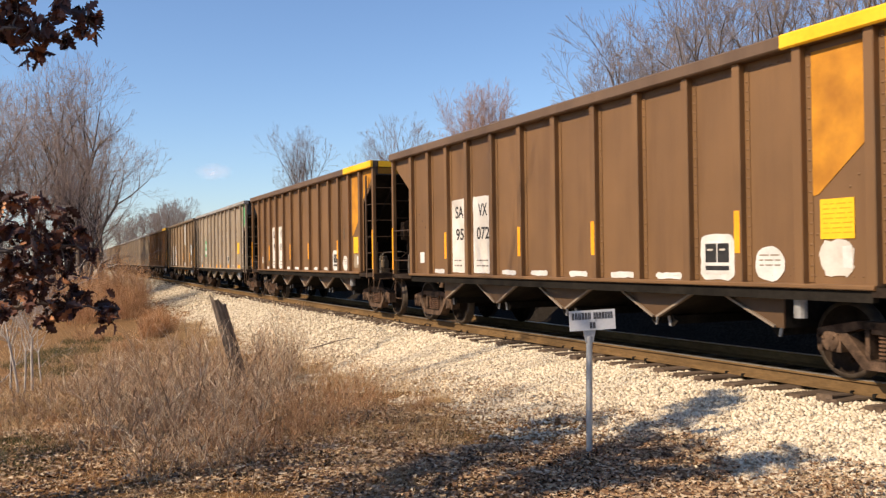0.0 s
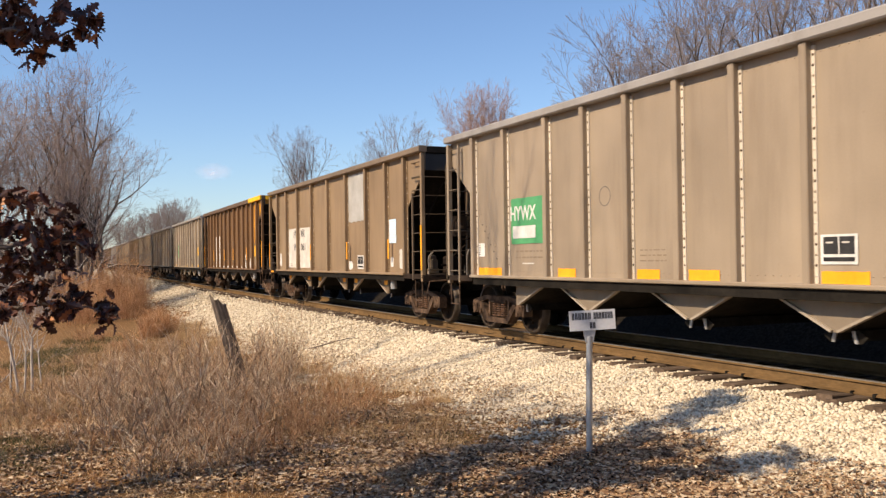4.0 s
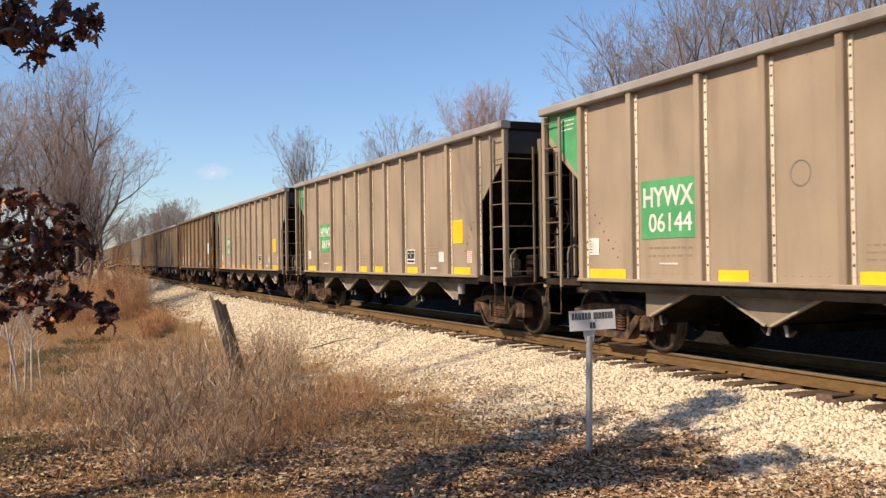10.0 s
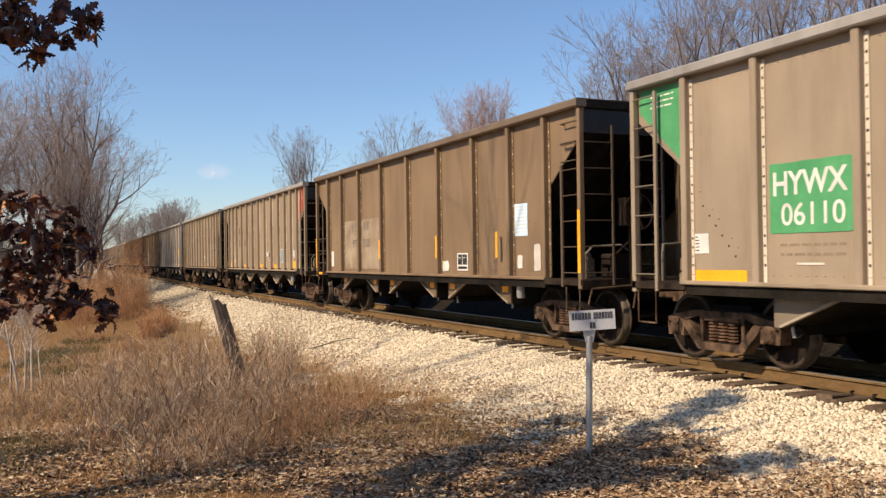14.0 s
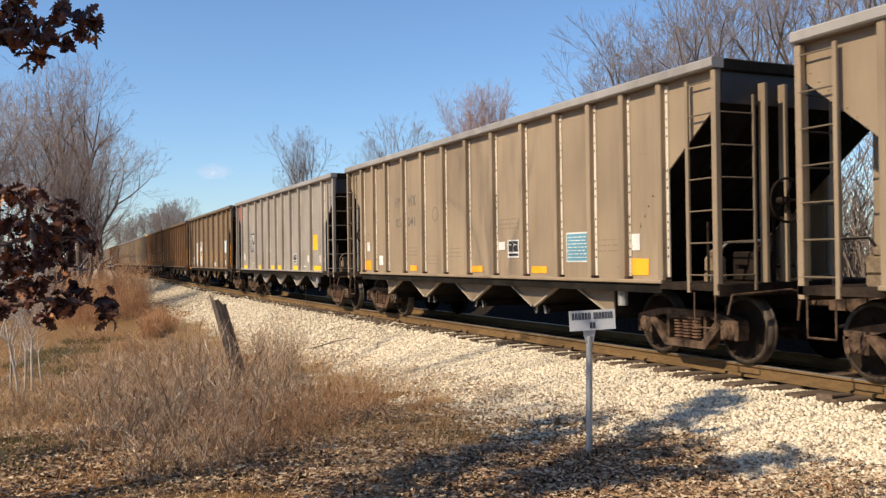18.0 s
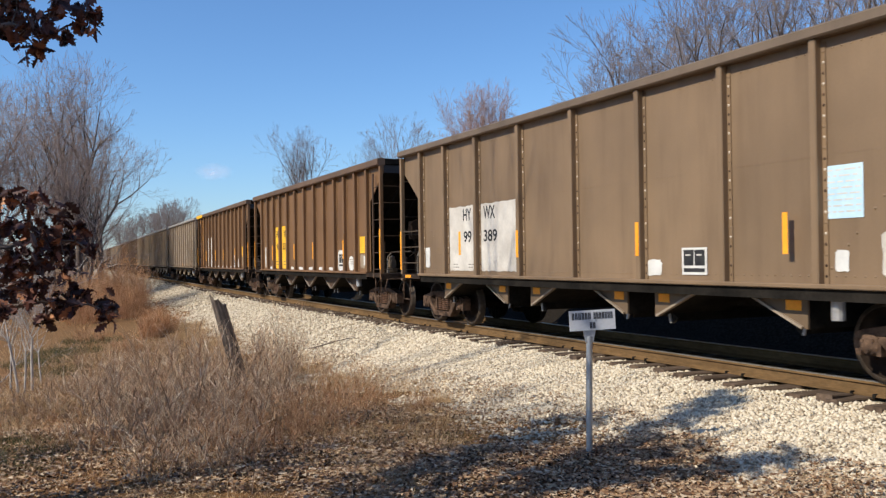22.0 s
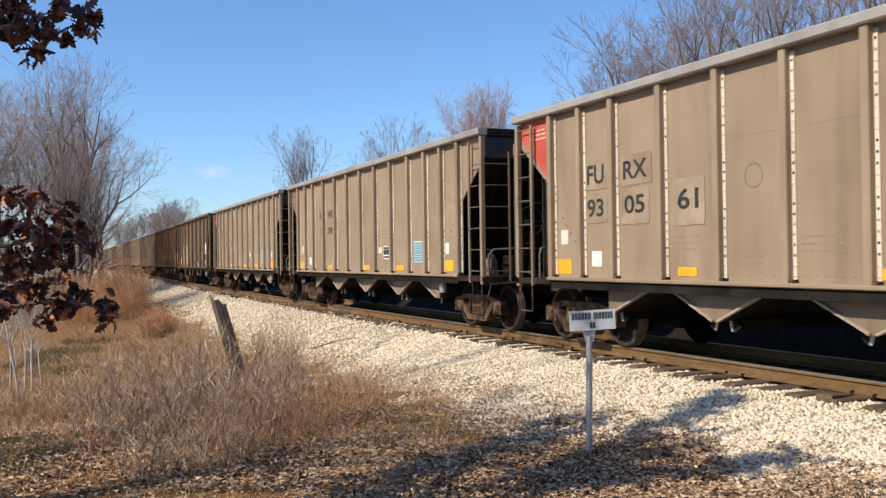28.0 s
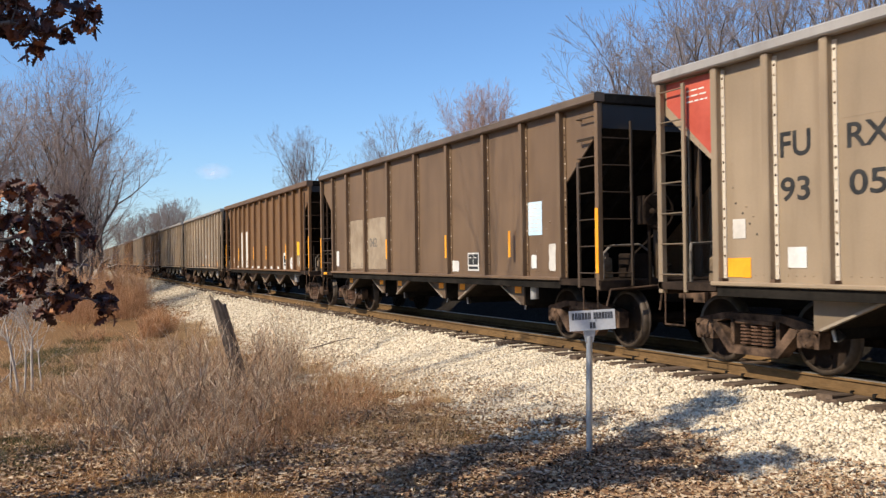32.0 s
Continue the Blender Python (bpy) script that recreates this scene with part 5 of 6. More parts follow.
def brush_clump(cx, cy, rx, ry, n, tall, width=0.0044, open_=1.0, twigs=9):
    """A mound of dry weeds: stems lean out from its middle and carry many fine twigs."""
    a, r = RNG.random(n) * 6.283, RNG.random(n) ** 0.55
    x, y = cx + rx * r * np.cos(a), cy + ry * r * np.sin(a)
    z = ground_array(x, y) - 0.02
    length = tall * (0.35 + 0.9 * RNG.random(n) ** 1.3) * (1.08 - 0.5 * r ** 2)
    lean = open_ * (0.1 + 1.0 * RNG.random(n) ** 1.2)
    sv, sf, shaped = arching(x, y, z, a + 4.0 * (RNG.random(n) - 0.5), lean, length, width * (0.5 + RNG.random(n)))
    m = n * twigs
    pick = RNG.integers(0, n, m)
    ring = np.minimum(RNG.integers(1, 5, m) + RNG.integers(0, 2, m), 4)
    p = (shaped[pick, ring * 4] + shaped[pick, ring * 4 + 1]) / 2
    p = p - (p - (shaped[pick, ring * 4 - 4] + shaped[pick, ring * 4 - 3]) / 2) * RNG.random(m)[:, None]
    tv, tf, _ = arching(p[:, 0], p[:, 1], p[:, 2], RNG.random(m) * 6.283, 0.5 + 1.5 * RNG.random(m), length[pick] * (0.15 + 0.35 * RNG.random(m)), width * (0.45 + 0.5 * RNG.random(m)), 2)
    return joined([(sv, sf), (tv, tf)])


blocks, rim = [], []
for cx, cy, rx, ry, n, tall in [(1.65, 10.5, 0.75, 1.0, 520, 0.95), (1.15, 11.6, 0.9, 1.0, 520, 0.95), (2.25, 11.9, 0.8, 0.9, 480, 0.9), (1.9, 13.2, 1.2, 1.0, 460, 0.95), (2.7, 10.3, 0.5, 0.5, 150, 0.5),
                                (3.1, 15.2, 1.0, 1.3, 420, 0.8), (1.4, 15.6, 1.4, 1.4, 420, 0.95), (3.0, 13.0, 0.8, 0.8, 260, 0.65), (1.2, 17.8, 1.2, 1.4, 340, 0.8), (-0.4, 16.2, 0.8, 0.7, 150, 0.56), (2.3, 18.0, 1.5, 1.5, 420, 1.0), (4.1, 17.2, 0.6, 0.8, 220, 0.95),
                                (3.6, 18.8, 0.9, 1.2, 300, 0.8), (0.1, 13.8, 0.8, 0.8, 170, 0.56), (2.6, 21.5, 1.3, 1.8, 340, 0.75), (4.5, 22.0, 0.7, 1.6, 160, 0.4), (3.9, 11.7, 0.5, 0.5, 110, 0.35), (4.7, 14.6, 0.6, 0.9, 170, 0.5),
                                (0.2, 10.8, 0.6, 0.5, 100, 0.35), (1.5, 9.4, 0.55, 0.5, 300, 0.6), (2.15, 9.75, 0.5, 0.5, 260, 0.5), (2.9, 10.4, 0.6, 0.6, 300, 0.42), (3.5, 11.2, 0.7, 0.6, 300, 0.40), (4.1, 12.3, 0.6, 0.6, 260, 0.42), (0.9, 10.3, 0.5, 0.5, 240, 0.6), (1.15, 8.9, 0.5, 0.4, 200, 0.56), (1.75, 9.0, 0.5, 0.4, 200, 0.56), (0.55, 9.2, 0.4, 0.4, 60, 0.4), (2.4, 9.2, 0.4, 0.35, 90, 0.4), (-0.1, 12.2, 0.5, 0.5, 90, 0.45), (4.4, 13.6, 0.6, 0.7, 260, 0.45), (3.4, 9.5, 0.5, 0.4, 80, 0.3), (5.1, 18.4, 0.5, 1.2, 140, 0.6)]:
    if tall < 0.55:
        rim.append(brush_clump(cx, cy, rx, ry, int(n * 0.22), tall, 0.0045, 1.4, 8))
        continue
    blocks.append(brush_clump(cx, cy, rx, ry, int(n * 0.14), tall, 0.0042, 1.4, 13))
    blocks.append(brush_clump(cx, cy, rx * 0.9, ry * 0.9, int(n * 0.06) + 1, tall * 1.15, 0.0062, 1.1, 12))
    rim.append(brush_clump(cx + 0.3, cy - 0.2, rx * 1.25, ry * 1.1, int(n * 0.06), tall * 0.55, 0.0045, 1.6, 7))
# lone stalks on the near verge
n = 110
x, y = 0.4 + 4.6 * RNG.random(n), 6.8 + 4.0 * RNG.random(n)
sv, sf, _ = arching(x, y, ground_array(x, y) - 0.02, RNG.random(n) * 6.283, 0.15 + 0.8 * RNG.random(n), 0.15 + 0.4 * RNG.random(n) ** 2, np.full(n, 0.004))
blocks.append((sv, sf))
# pale upright weeds round the foot of the post
for cx, cy, n, tall in ((4.1, 16.4, 34, 1.25), (4.35, 17.4, 30, 1.2), (3.7, 15.6, 30, 1.1), (3.2, 16.4, 26, 1.0)):
    blocks.append(brush_clump(cx, cy, 0.35, 0.5, n, tall, 0.0055, 0.45, 10))
v, f = joined(blocks)
tagged(new("dry_brush", numpy_mesh("dry_brush", v, f, BRUSH)), "tangled brown dry weeds and twiggy brush beside the ballast", "dry brush", kind="stuff")

blocks = rim
for k in range(22):
    y = 44 + 46 * RNG.random()
    x = track_x(y) - mix(7.0, 5.2, smooth(44, 60, y)) - 4.0 * RNG.random()
    blocks.append(brush_clump(x, y, 1.0, 2.6, 110, 1.0 + 0.7 * RNG.random(), 0.007, 0.8, 6))
# tall russet weeds where the trees begin
for cx, cy, tall in ((3.2, 42.0, 1.7), (2.6, 46.0, 2.2), (4.2, 50.0, 2.3), (3.4, 47.5, 2.4), (5.0, 53.0, 2.2), (5.2, 57.0, 2.2), (4.4, 60.0, 2.6), (2.0, 40.0, 1.5), (3.9, 44.5, 1.8), (5.6, 62.0, 2.0), (1.4, 43.0, 1.9)):
    blocks.append(brush_clump(cx, cy, 0.9, 1.3, 130, tall, 0.008, 0.5, 8))
# small tufts on the sunlit verge
for cx, cy, tall in ((4.3, 33.0, 0.4), (2.4, 27.0, 0.5), (4.9, 36.5, 0.5), (1.6, 31.0, 0.6)):
    blocks.append(brush_clump(cx, cy, 0.45, 0.6, 90, tall, 0.006, 1.0, 7))
for cx, cy, tall in ((3.45, 31.0, 0.75), (3.8, 32.6, 0.8), (4.05, 34.2, 0.75)):
    blocks.append(brush_clump(cx, cy, 0.36, 0.7, 190, tall, 0.008, 0.7, 9))
for cx, cy, tall in ((4.55, 10.85, 0.32), (4.7, 11.1, 0.28), (4.4, 10.7, 0.2)):
    blocks.append(brush_clump(cx, cy, 0.14, 0.16, 60, tall, 0.003, 0.8, 4))
v, f = joined(blocks)
tagged(new("russet_brush", numpy_mesh("russet_brush", v, f, RED_BRUSH)), "russet dry brush crowding the far side of the shoulder", "dry brush", kind="stuff")

blocks = []
for k in range(70):
    y = 6 + 130 * RNG.random() ** 1.5
    x = track_x(y) + 5.6 + 6.0 * RNG.random()
    blocks.append(brush_clump(x, y, 1.5, 2.2, 50, 1.7 + 1.6 * RNG.random(), 0.013, 0.7, 6))
for k in range(18):
    blocks.append(brush_clump(-4.5 + 4.2 * k / 17 + 0.6 * RNG.random(), 50 + 12 * RNG.random(), 1.2, 1.6, 60, 3.4 + 1.6 * RNG.random(), 0.011, 0.6, 9))
for k in range(30):
    y = 48 + 40 * RNG.random()
    blocks.append(brush_clump(-8 + 7 * RNG.random(), y, 1.8, 2.0, 34, 2.6 + 1.8 * RNG.random(), 0.011, 0.7, 7))
for k in range(26):
    blocks.append(brush_clump(15.0 + 5.0 * RNG.random(), 6.0 + 20.0 * k / 26, 1.4, 1.4, 70, 2.6 + 1.4 * RNG.random(), 0.016, 0.6, 7))
v, f = joined(blocks)
tagged(new("thicket", numpy_mesh("thicket", v, f, THICKET)), "leafless grey-brown thicket beside and behind the track", "thicket", kind="stuff")


# ---- trees ----
def tube_arrays(segs, n):
    p, q, r0, r1 = (np.array([s[i] for s in segs], float) for i in range(4))
    w = q - p
    w /= np.maximum(np.linalg.norm(w, axis=1), 1e-6)[:, None]
    ref = np.where(np.abs(w[:, 2:3]) > 0.9, np.array([[1.0, 0, 0]]), np.array([[0, 0, 1.0]]))
    a = np.cross(w, ref)
    a /= np.linalg.norm(a, axis=1)[:, None]
    b = np.cross(w, a)
    ang = np.arange(n) * 2 * np.pi / n
    ring = a[:, None] * np.cos(ang)[None, :, None] + b[:, None] * np.sin(ang)[None, :, None]
    v = np.concatenate([p[:, None] + ring * r0[:, None, None], q[:, None] + ring * r1[:, None, None]], 1).reshape(-1, 3)
    base = np.arange(len(segs))[:, None] * 2 * n
    f = np.concatenate([np.concatenate([base + i, base + (i + 1) % n, base + (i + 1) % n + n, base + i + n], 1) for i in range(n)])
    return v, f


def grow(rnd, levels, spread, rise, leader, shoots):
    """A bare tree of unit trunk that forks again and again: lists of (from, to, radius, radius) by level."""
    out = [[] for _ in range(levels + 1)]

    def limb(p, d, length, r, level):
        steps = 4 if level == 0 else 3 if level < 4 else 2
        r_end = r * (0.72 if level else 0.78)
        q, spots = Vector(p), []
        for k in range(steps):
            wob = 0.07 if level == 0 else 0.16 if level < 3 else 0.27
            d = (d + Vector((rnd.uniform(-wob, wob), rnd.uniform(-wob, wob), rnd.uniform(-wob, wob) + (rise * 0.16 if level else 0)))).normalized()
            e = q + d * (length / steps)
            out[level].append((tuple(q), tuple(e), mix(r, r_end, k / steps), mix(r, r_end, (k + 1) / steps)))
            spots.append((q.lerp(e, rnd.random()), d.copy(), mix(r, r_end, k / steps)))
            q = e
        if level == levels:
            return
        side = d.orthogonal().normalized()
        turn = rnd.uniform(0, 6.283)
        n = rnd.choice((3, 4)) if level == 0 else rnd.choice((2, 2, 3))
        for i in range(n):
            way = side.copy()
            way.rotate(Matrix.Rotation(turn + i * 6.283 / n + rnd.uniform(-0.5, 0.5), 3, d))
            ang = spread * rnd.uniform(0.7, 1.25) * (leader if i == 0 else 1.0)
            limb(q, (d * math.cos(ang) + way * math.sin(ang)).normalized(), length * rnd.uniform(0.64, 0.86) * (0.95 if level else 0.85), r_end * rnd.uniform(0.70, 0.88) if i == 0 else r_end * rnd.uniform(0.52, 0.74), level + 1)
        for p, dd, rr in spots if level else spots[1:]:
            for _ in range(shoots):
                if level + 2 > levels or rnd.random() < 0.3:
                    continue
                way = dd.orthogonal().normalized()
                way.rotate(Matrix.Rotation(rnd.uniform(0, 6.283), 3, dd))
                ang = rnd.uniform(0.6, 1.1)
                limb(p, (dd * math.cos(ang) + way * math.sin(ang)).normalized(), length * rnd.uniform(0.4, 0.65), rr * rnd.uniform(0.25, 0.4), min(levels, level + 2 + (level < 2)))

    limb(Vector((0, 0, -0.02)), Vector((0, 0, 1)), 1.0, 0.062, 0)
    return out


def tree_meshes(seed, height, levels=6, spread=0.5, rise=0.5, leader=0.35, shoots=1, bark=None, twig=None, girth=1.0, least=0.004):
    """Trunk and crown of a bare tree of that height, and the height."""
    lv = grow(random.Random(seed), levels, spread, rise, leader, shoots)
    size = height / max(q[2] for l in lv for _, q, _, _ in l)
    lv = [[(tuple(c * size for c in p), tuple(c * size for c in q), max(a * size * girth, least), max(b * size * girth, least * 0.8)) for p, q, a, b in l] for l in lv]
    # the trunk is one skin; limbs and twigs make the crown
    rings, n = [], 8
    for p, q, a, b in lv[0]:
        rings.append((Vector(p), a))
    rings.append((Vector(lv[0][-1][1]), lv[0][-1][3]))
    tv = np.array([(c.x + r * math.cos(2 * math.pi * k / n), c.y + r * math.sin(2 * math.pi * k / n), c.z) for c, r in rings for k in range(n)])
    tf = np.array([(i * n + k, i * n + (k + 1) % n, (i + 1) * n + (k + 1) % n, (i + 1) * n + k) for i in range(len(rings) - 1) for k in range(n)])
    lv1, lf1 = tube_arrays([g for l in lv[1:4] for g in l], 4)
    cv, cf = tube_arrays([g for l in lv[4:] for g in l] or lv[3][:4], 3)
    v, f = joined([(lv1, lf1), (cv, cf)])
    crown = numpy_mesh("crown", v, f, bark or BARK, True)
    crown.materials.append(twig or TWIG)
    crown.polygons.foreach_set("material_index", np.repeat([0, 1], [len(lf1), len(cf)]).astype(np.int32))
    return numpy_mesh("trunk", tv, tf, bark or BARK, True), crown, height


GREY_TWIG = speckled("grey_winter_twigs", (0.19, 0.15, 0.135), (0.33, 0.275, 0.25), 1.5, 0.9)
PINK_TWIG = speckled("pinkish_winter_twigs", (0.34, 0.22, 0.18), (0.46, 0.31, 0.25), 1.5, 0.9)
KINDS = {
    "roadside": [tree_meshes(s, 11.0, 7, 0.50, 0.45, 0.35, k, twig=TWIG, girth=0.78, least=0.005) for s, k in ((1, 1), (2, 1), (3, 2), (4, 1))],
    "woods": [tree_meshes(s, 11.0, 7, 0.40, 0.4, 0.45, 1, twig=GREY_TWIG, girth=0.8, least=0.006) for s in (11, 12, 13, 14)],
    "far": [tree_meshes(s, 11.0, 6, 0.50, 0.4, 0.4, 1, twig=GREY_TWIG, girth=0.9, least=0.018) for s in (15, 16, 17)],
    "leaning": [tree_meshes(42, 11.0, 6, 0.5, 0.4, 0.4, 1, twig=TWIG, girth=0.7, least=0.005)],
    "sparse": [tree_meshes(41, 11.0, 5, 0.5, 0.4, 0.4, 1, twig=TWIG, girth=0.55)],
    "willow": [tree_meshes(s, 10.5, 7, 0.48, 0.5, 0.5, 2, bark=PINK_TWIG, twig=PINK_TWIG, girth=0.7, least=0.007) for s in (21, 22)],
    "sapling": [tree_meshes(s, 4.6, 5, 0.62, 0.25, 0.45, 1, bark=PALE_BARK, twig=PALE_BARK, girth=0.42, least=0.006) for s in (31, 32, 33)],
}


def plant(kind, which, x, y, height, label, group, category="tree", wide=1.0):
    meshes = KINDS[kind][which % len(KINDS[kind])]
    t = thing("tree" if kind != "sapling" else "sapling", label, category, group, at=pose(x, y, ground_z(x, y) if abs(x) < 38 else -1.2, 0, 0, random.uniform(0, 360)))
    part("trunk", meshes[0], None, t)
    part("crown", meshes[1], None, t)
    scale = height / meshes[2]
    t.scale = (wide * scale * random.uniform(0.92, 1.08), wide * scale * random.uniform(0.92, 1.08), scale)
    return t


random.seed(5)
for i, (x, y, h) in enumerate([(-2.4, 68, 17.0), (-0.3, 76, 18.2), (3.3, 76, 19.1), (5.2, 81, 15.9), (1.4, 87, 19.1), (3.6, 94, 18.5), (-3.2, 52, 12.5), (-4.5, 48, 11.5), (-3.0, 90, 19.8), (3.4, 68, 11.5), (4.0, 78, 11.0), (4.6, 92, 10.5), (5.6, 110, 10.5), (6.4, 135, 11.5),
                               (7.2, 165, 11.5), (8.0, 205, 12.5), (-6.5, 55, 13.5), (0.6, 72, 14.0), (-4.5, 66, 15.5), (1.6, 84, 13.5), (4.3, 70, 10.0), (1.8, 69, 11.5)]):
    plant("roadside", i, x, y, h, "bare winter tree with dense reddish twigs beside the track", "trees along the near side")
for i, (x, y, h) in enumerate([(21.3, 75, 12.2), (21.2, 77, 11.2), (22.2, 56, 10.4), (22.6, 62, 9.2), (22.6, 31, 10.4), (24.9, 32, 10.4), (24.4, 35, 9.8), (21.6, 24, 10.8), (21.9, 21, 11.2), (22.7, 17.5, 11.2), (24.3, 27, 11.4), (24.5, 24, 11.6), (23.0, 29.5, 11.2),
                               (17.5, 14.0, 10.5), (21.0, 13.0, 11.5), (19.0, 9.0, 10.5), (22.5, 3.0, 10.5), (20.6, 150.0, 10.0), (22.9, 165.0, 12.2), (23.0, 178.0, 12.8), (26.0, 195.0, 13.6), (25.0, 215.0, 13.0), (28.0, 240.0, 14.0), (23.5, 185.0, 11.6), (22.0, 168.0, 10.4), (24.0, 190.0, 13.0),
                               (21.5, 205.0, 11.4), (23.0, 225.0, 13.0), (20.5, 220.0, 10.6), (17.6, 200.0, 9.8), (18.6, 216.0, 10.8), (17.4, 184.0, 8.2), (19.4, 232.0, 12.0), (16.6, 172.0, 6.8), (20.4, 178.0, 10.4)]):
    plant("woods" if y < 120 else "far", i, x, y, h, "bare grey winter tree behind the track", "trees along the far side", wide=0.8 if y > 40 else 1.0)
for i, (x, y, h) in enumerate([(22.8, 46.0, 10.7), (25.0, 48.0, 11.1)]):
    plant("willow", i, x, y, h, "leafless tree with pinkish twigs behind the track", "trees along the far side", wide=0.85)
for i, (x, y, h) in enumerate([(-0.30, 19.6, 3.1), (-0.05, 20.0, 2.9), (-0.62, 19.0, 2.9), (0.12, 21.2, 2.0), (-0.18, 19.2, 2.3), (-0.45, 20.6, 2.6)]):
    plant("sapling", i, x, y, h, "pale bare sapling standing in dry brush", "saplings", "sapling")


# ---- oak at the edge of the view, with its brown leaves still on ----
def leaf_material():
    m, nt, b = mat("dry_oak_leaf", 0.6)
    geo = nt.nodes.new("ShaderNodeNewGeometry")
    # the orange end of the ramp paints in sunlit leaves
    c = ramp(nt, geo.outputs["Random Per Island"], [(0.0, (0.022, 0.008, 0.007)), (0.45, (0.055, 0.017, 0.012)), (0.8, (0.12, 0.038, 0.018)), (0.93, (0.26, 0.095, 0.038)), (1.0, (0.50, 0.23, 0.10))])
    nt.links.new(blend(nt, 1.0, c, ramp(nt, noise_tex(nt, coords(nt), 30, 4), [(0.3, (0.75, 0.75, 0.75)), (0.7, (1.2, 1.2, 1.2))]), "MULTIPLY"), b.inputs["Base Color"])
    return m


OAK_LEAF = leaf_material()
LOBES = [(0.0, 0.02), (0.10, 0.07), (0.20, 0.26), (0.30, 0.13), (0.43, 0.36), (0.55, 0.16), (0.68, 0.32), (0.79, 0.13), (0.90, 0.15), (1.0, 0.03)]


def oak_leaves(points, size=0.145):
    """Lobed leaves, folded along the midrib, hung round the given points; a point may come with the way it faces."""
    m = Mesh()
    rnd = random.Random(3)
    for p in points:
        d = Vector((rnd.uniform(-1, 1), rnd.uniform(-1, 1), rnd.uniform(-1.3, 0.5))).normalized()
        if isinstance(p, tuple):
            p, out = p
            d = (out * 0.8 + d).normalized()
        side = d.orthogonal().normalized()
        side.rotate(Matrix.Rotation(rnd.uniform(0, 6.283), 3, d))
        up = d.cross(side)
        s = size * rnd.uniform(0.65, 1.2)
        p = Vector(p) - d * s * 0.5
        curl = rnd.uniform(-0.25, 0.35)
        mid = [p + d * (t * s) + up * (curl * s * t * t) for t, _ in LOBES]
        fold = rnd.uniform(0.1, 0.7)
        left = [q + (side * w + up * (w * fold)) * s for q, (t, w) in zip(mid, LOBES)]
        right = [q + (-side * w + up * (w * fold)) * s for q, (t, w) in zip(mid, LOBES)]
        n = len(LOBES)
        m.add(mid + left + right, [(i, i + 1, n + i + 1, n + i) for i in range(n - 1)] + [(i + 1, i, 2 * n + i, 2 * n + i + 1) for i in range(n - 1)])
    return m


def twiggy(rnd, root, tip, n, reach, droop=0.1):
    """A limb from root to tip with side twigs; returns its segments and where leaves hang."""
    segs, spots = [], []
    root, tip = Vector(root), Vector(tip)
    prev = root
    pts = [root]
    for k in range(1, 7):
        q = root.lerp(tip, k / 6) + Vector((rnd.uniform(-1, 1), rnd.uniform(-1, 1), rnd.uniform(-1, 1))) * 0.05
        r = mix(0.03, 0.006, k / 6)
        segs.append((tuple(prev), tuple(q), r + 0.004, r))
        pts.append(q)
        prev = q
    for i in range(n):
        t = mix(0.35, 1.0, rnd.random() ** 0.8)
        k = min(int(t * 6), 5)
        a = pts[k].lerp(pts[k + 1], t * 6 - k)
        d = Vector((rnd.uniform(-1, 1), rnd.uniform(-1, 1), rnd.uniform(-1, 0.7) - droop)).normalized() * reach * rnd.uniform(0.4, 1.0)
        b = a + d
        segs.append((tuple(a), tuple(b), 0.006, 0.003))
        for j in range(10):
            spots.append(a.lerp(b, rnd.uniform(0.35, 1.05)) + Vector((rnd.uniform(-1, 1), rnd.uniform(-1, 1), rnd.uniform(-1, 1))) * 0.05)
    return segs, spots


def spray(rnd, root, spine, bunches):
    """A limb along the points of a spine, with a forked twig to each bunch (place and reach) of leaves."""
    segs, spots = [], []
    pts = [Vector(root)] + [Vector(p) for p in spine]
    line = []
    for i, (a, b) in enumerate(zip(pts, pts[1:])):
        steps = 6 if i == 0 else 3
        for k in range(steps):
            w = 0.03 if i else 0.06
            line.append(a.lerp(b, k / steps) + (Vector((rnd.uniform(-w, w), rnd.uniform(-w, w), rnd.uniform(-w, w))) if k else Vector()))
    line.append(pts[-1])
    n = len(line) - 1
    for k in range(n):
        segs.append((tuple(line[k]), tuple(line[k + 1]), mix(0.032, 0.005, k / n), mix(0.032, 0.005, (k + 1) / n)))
    for x, y, z, r in bunches:
        c = Vector((x, y, z))
        a = min(line[5:], key=lambda q: (q - c).length + 0.35 * max(0.0, q.x - c.x))
        mid = a.lerp(c, 0.55) + Vector((rnd.uniform(-1, 1), rnd.uniform(-1, 1), rnd.uniform(-1, 1))) * 0.02
        segs += [(tuple(a), tuple(mid), 0.0055, 0.0045), (tuple(mid), tuple(c), 0.0045, 0.0025)]
        for k in range(int(12 + 2300 * r * r)):
            d = Vector((rnd.gauss(0, 1), rnd.gauss(0, 1), rnd.gauss(0, 1))).normalized()
            p = c + d * r * abs(rnd.gauss(0.75, 0.38))
            if k % 4 == 0:
                segs.append((tuple(c), tuple(p), 0.0025, 0.0015))
            spots.append((p, d))
    return segs, spots


SWAYING = []


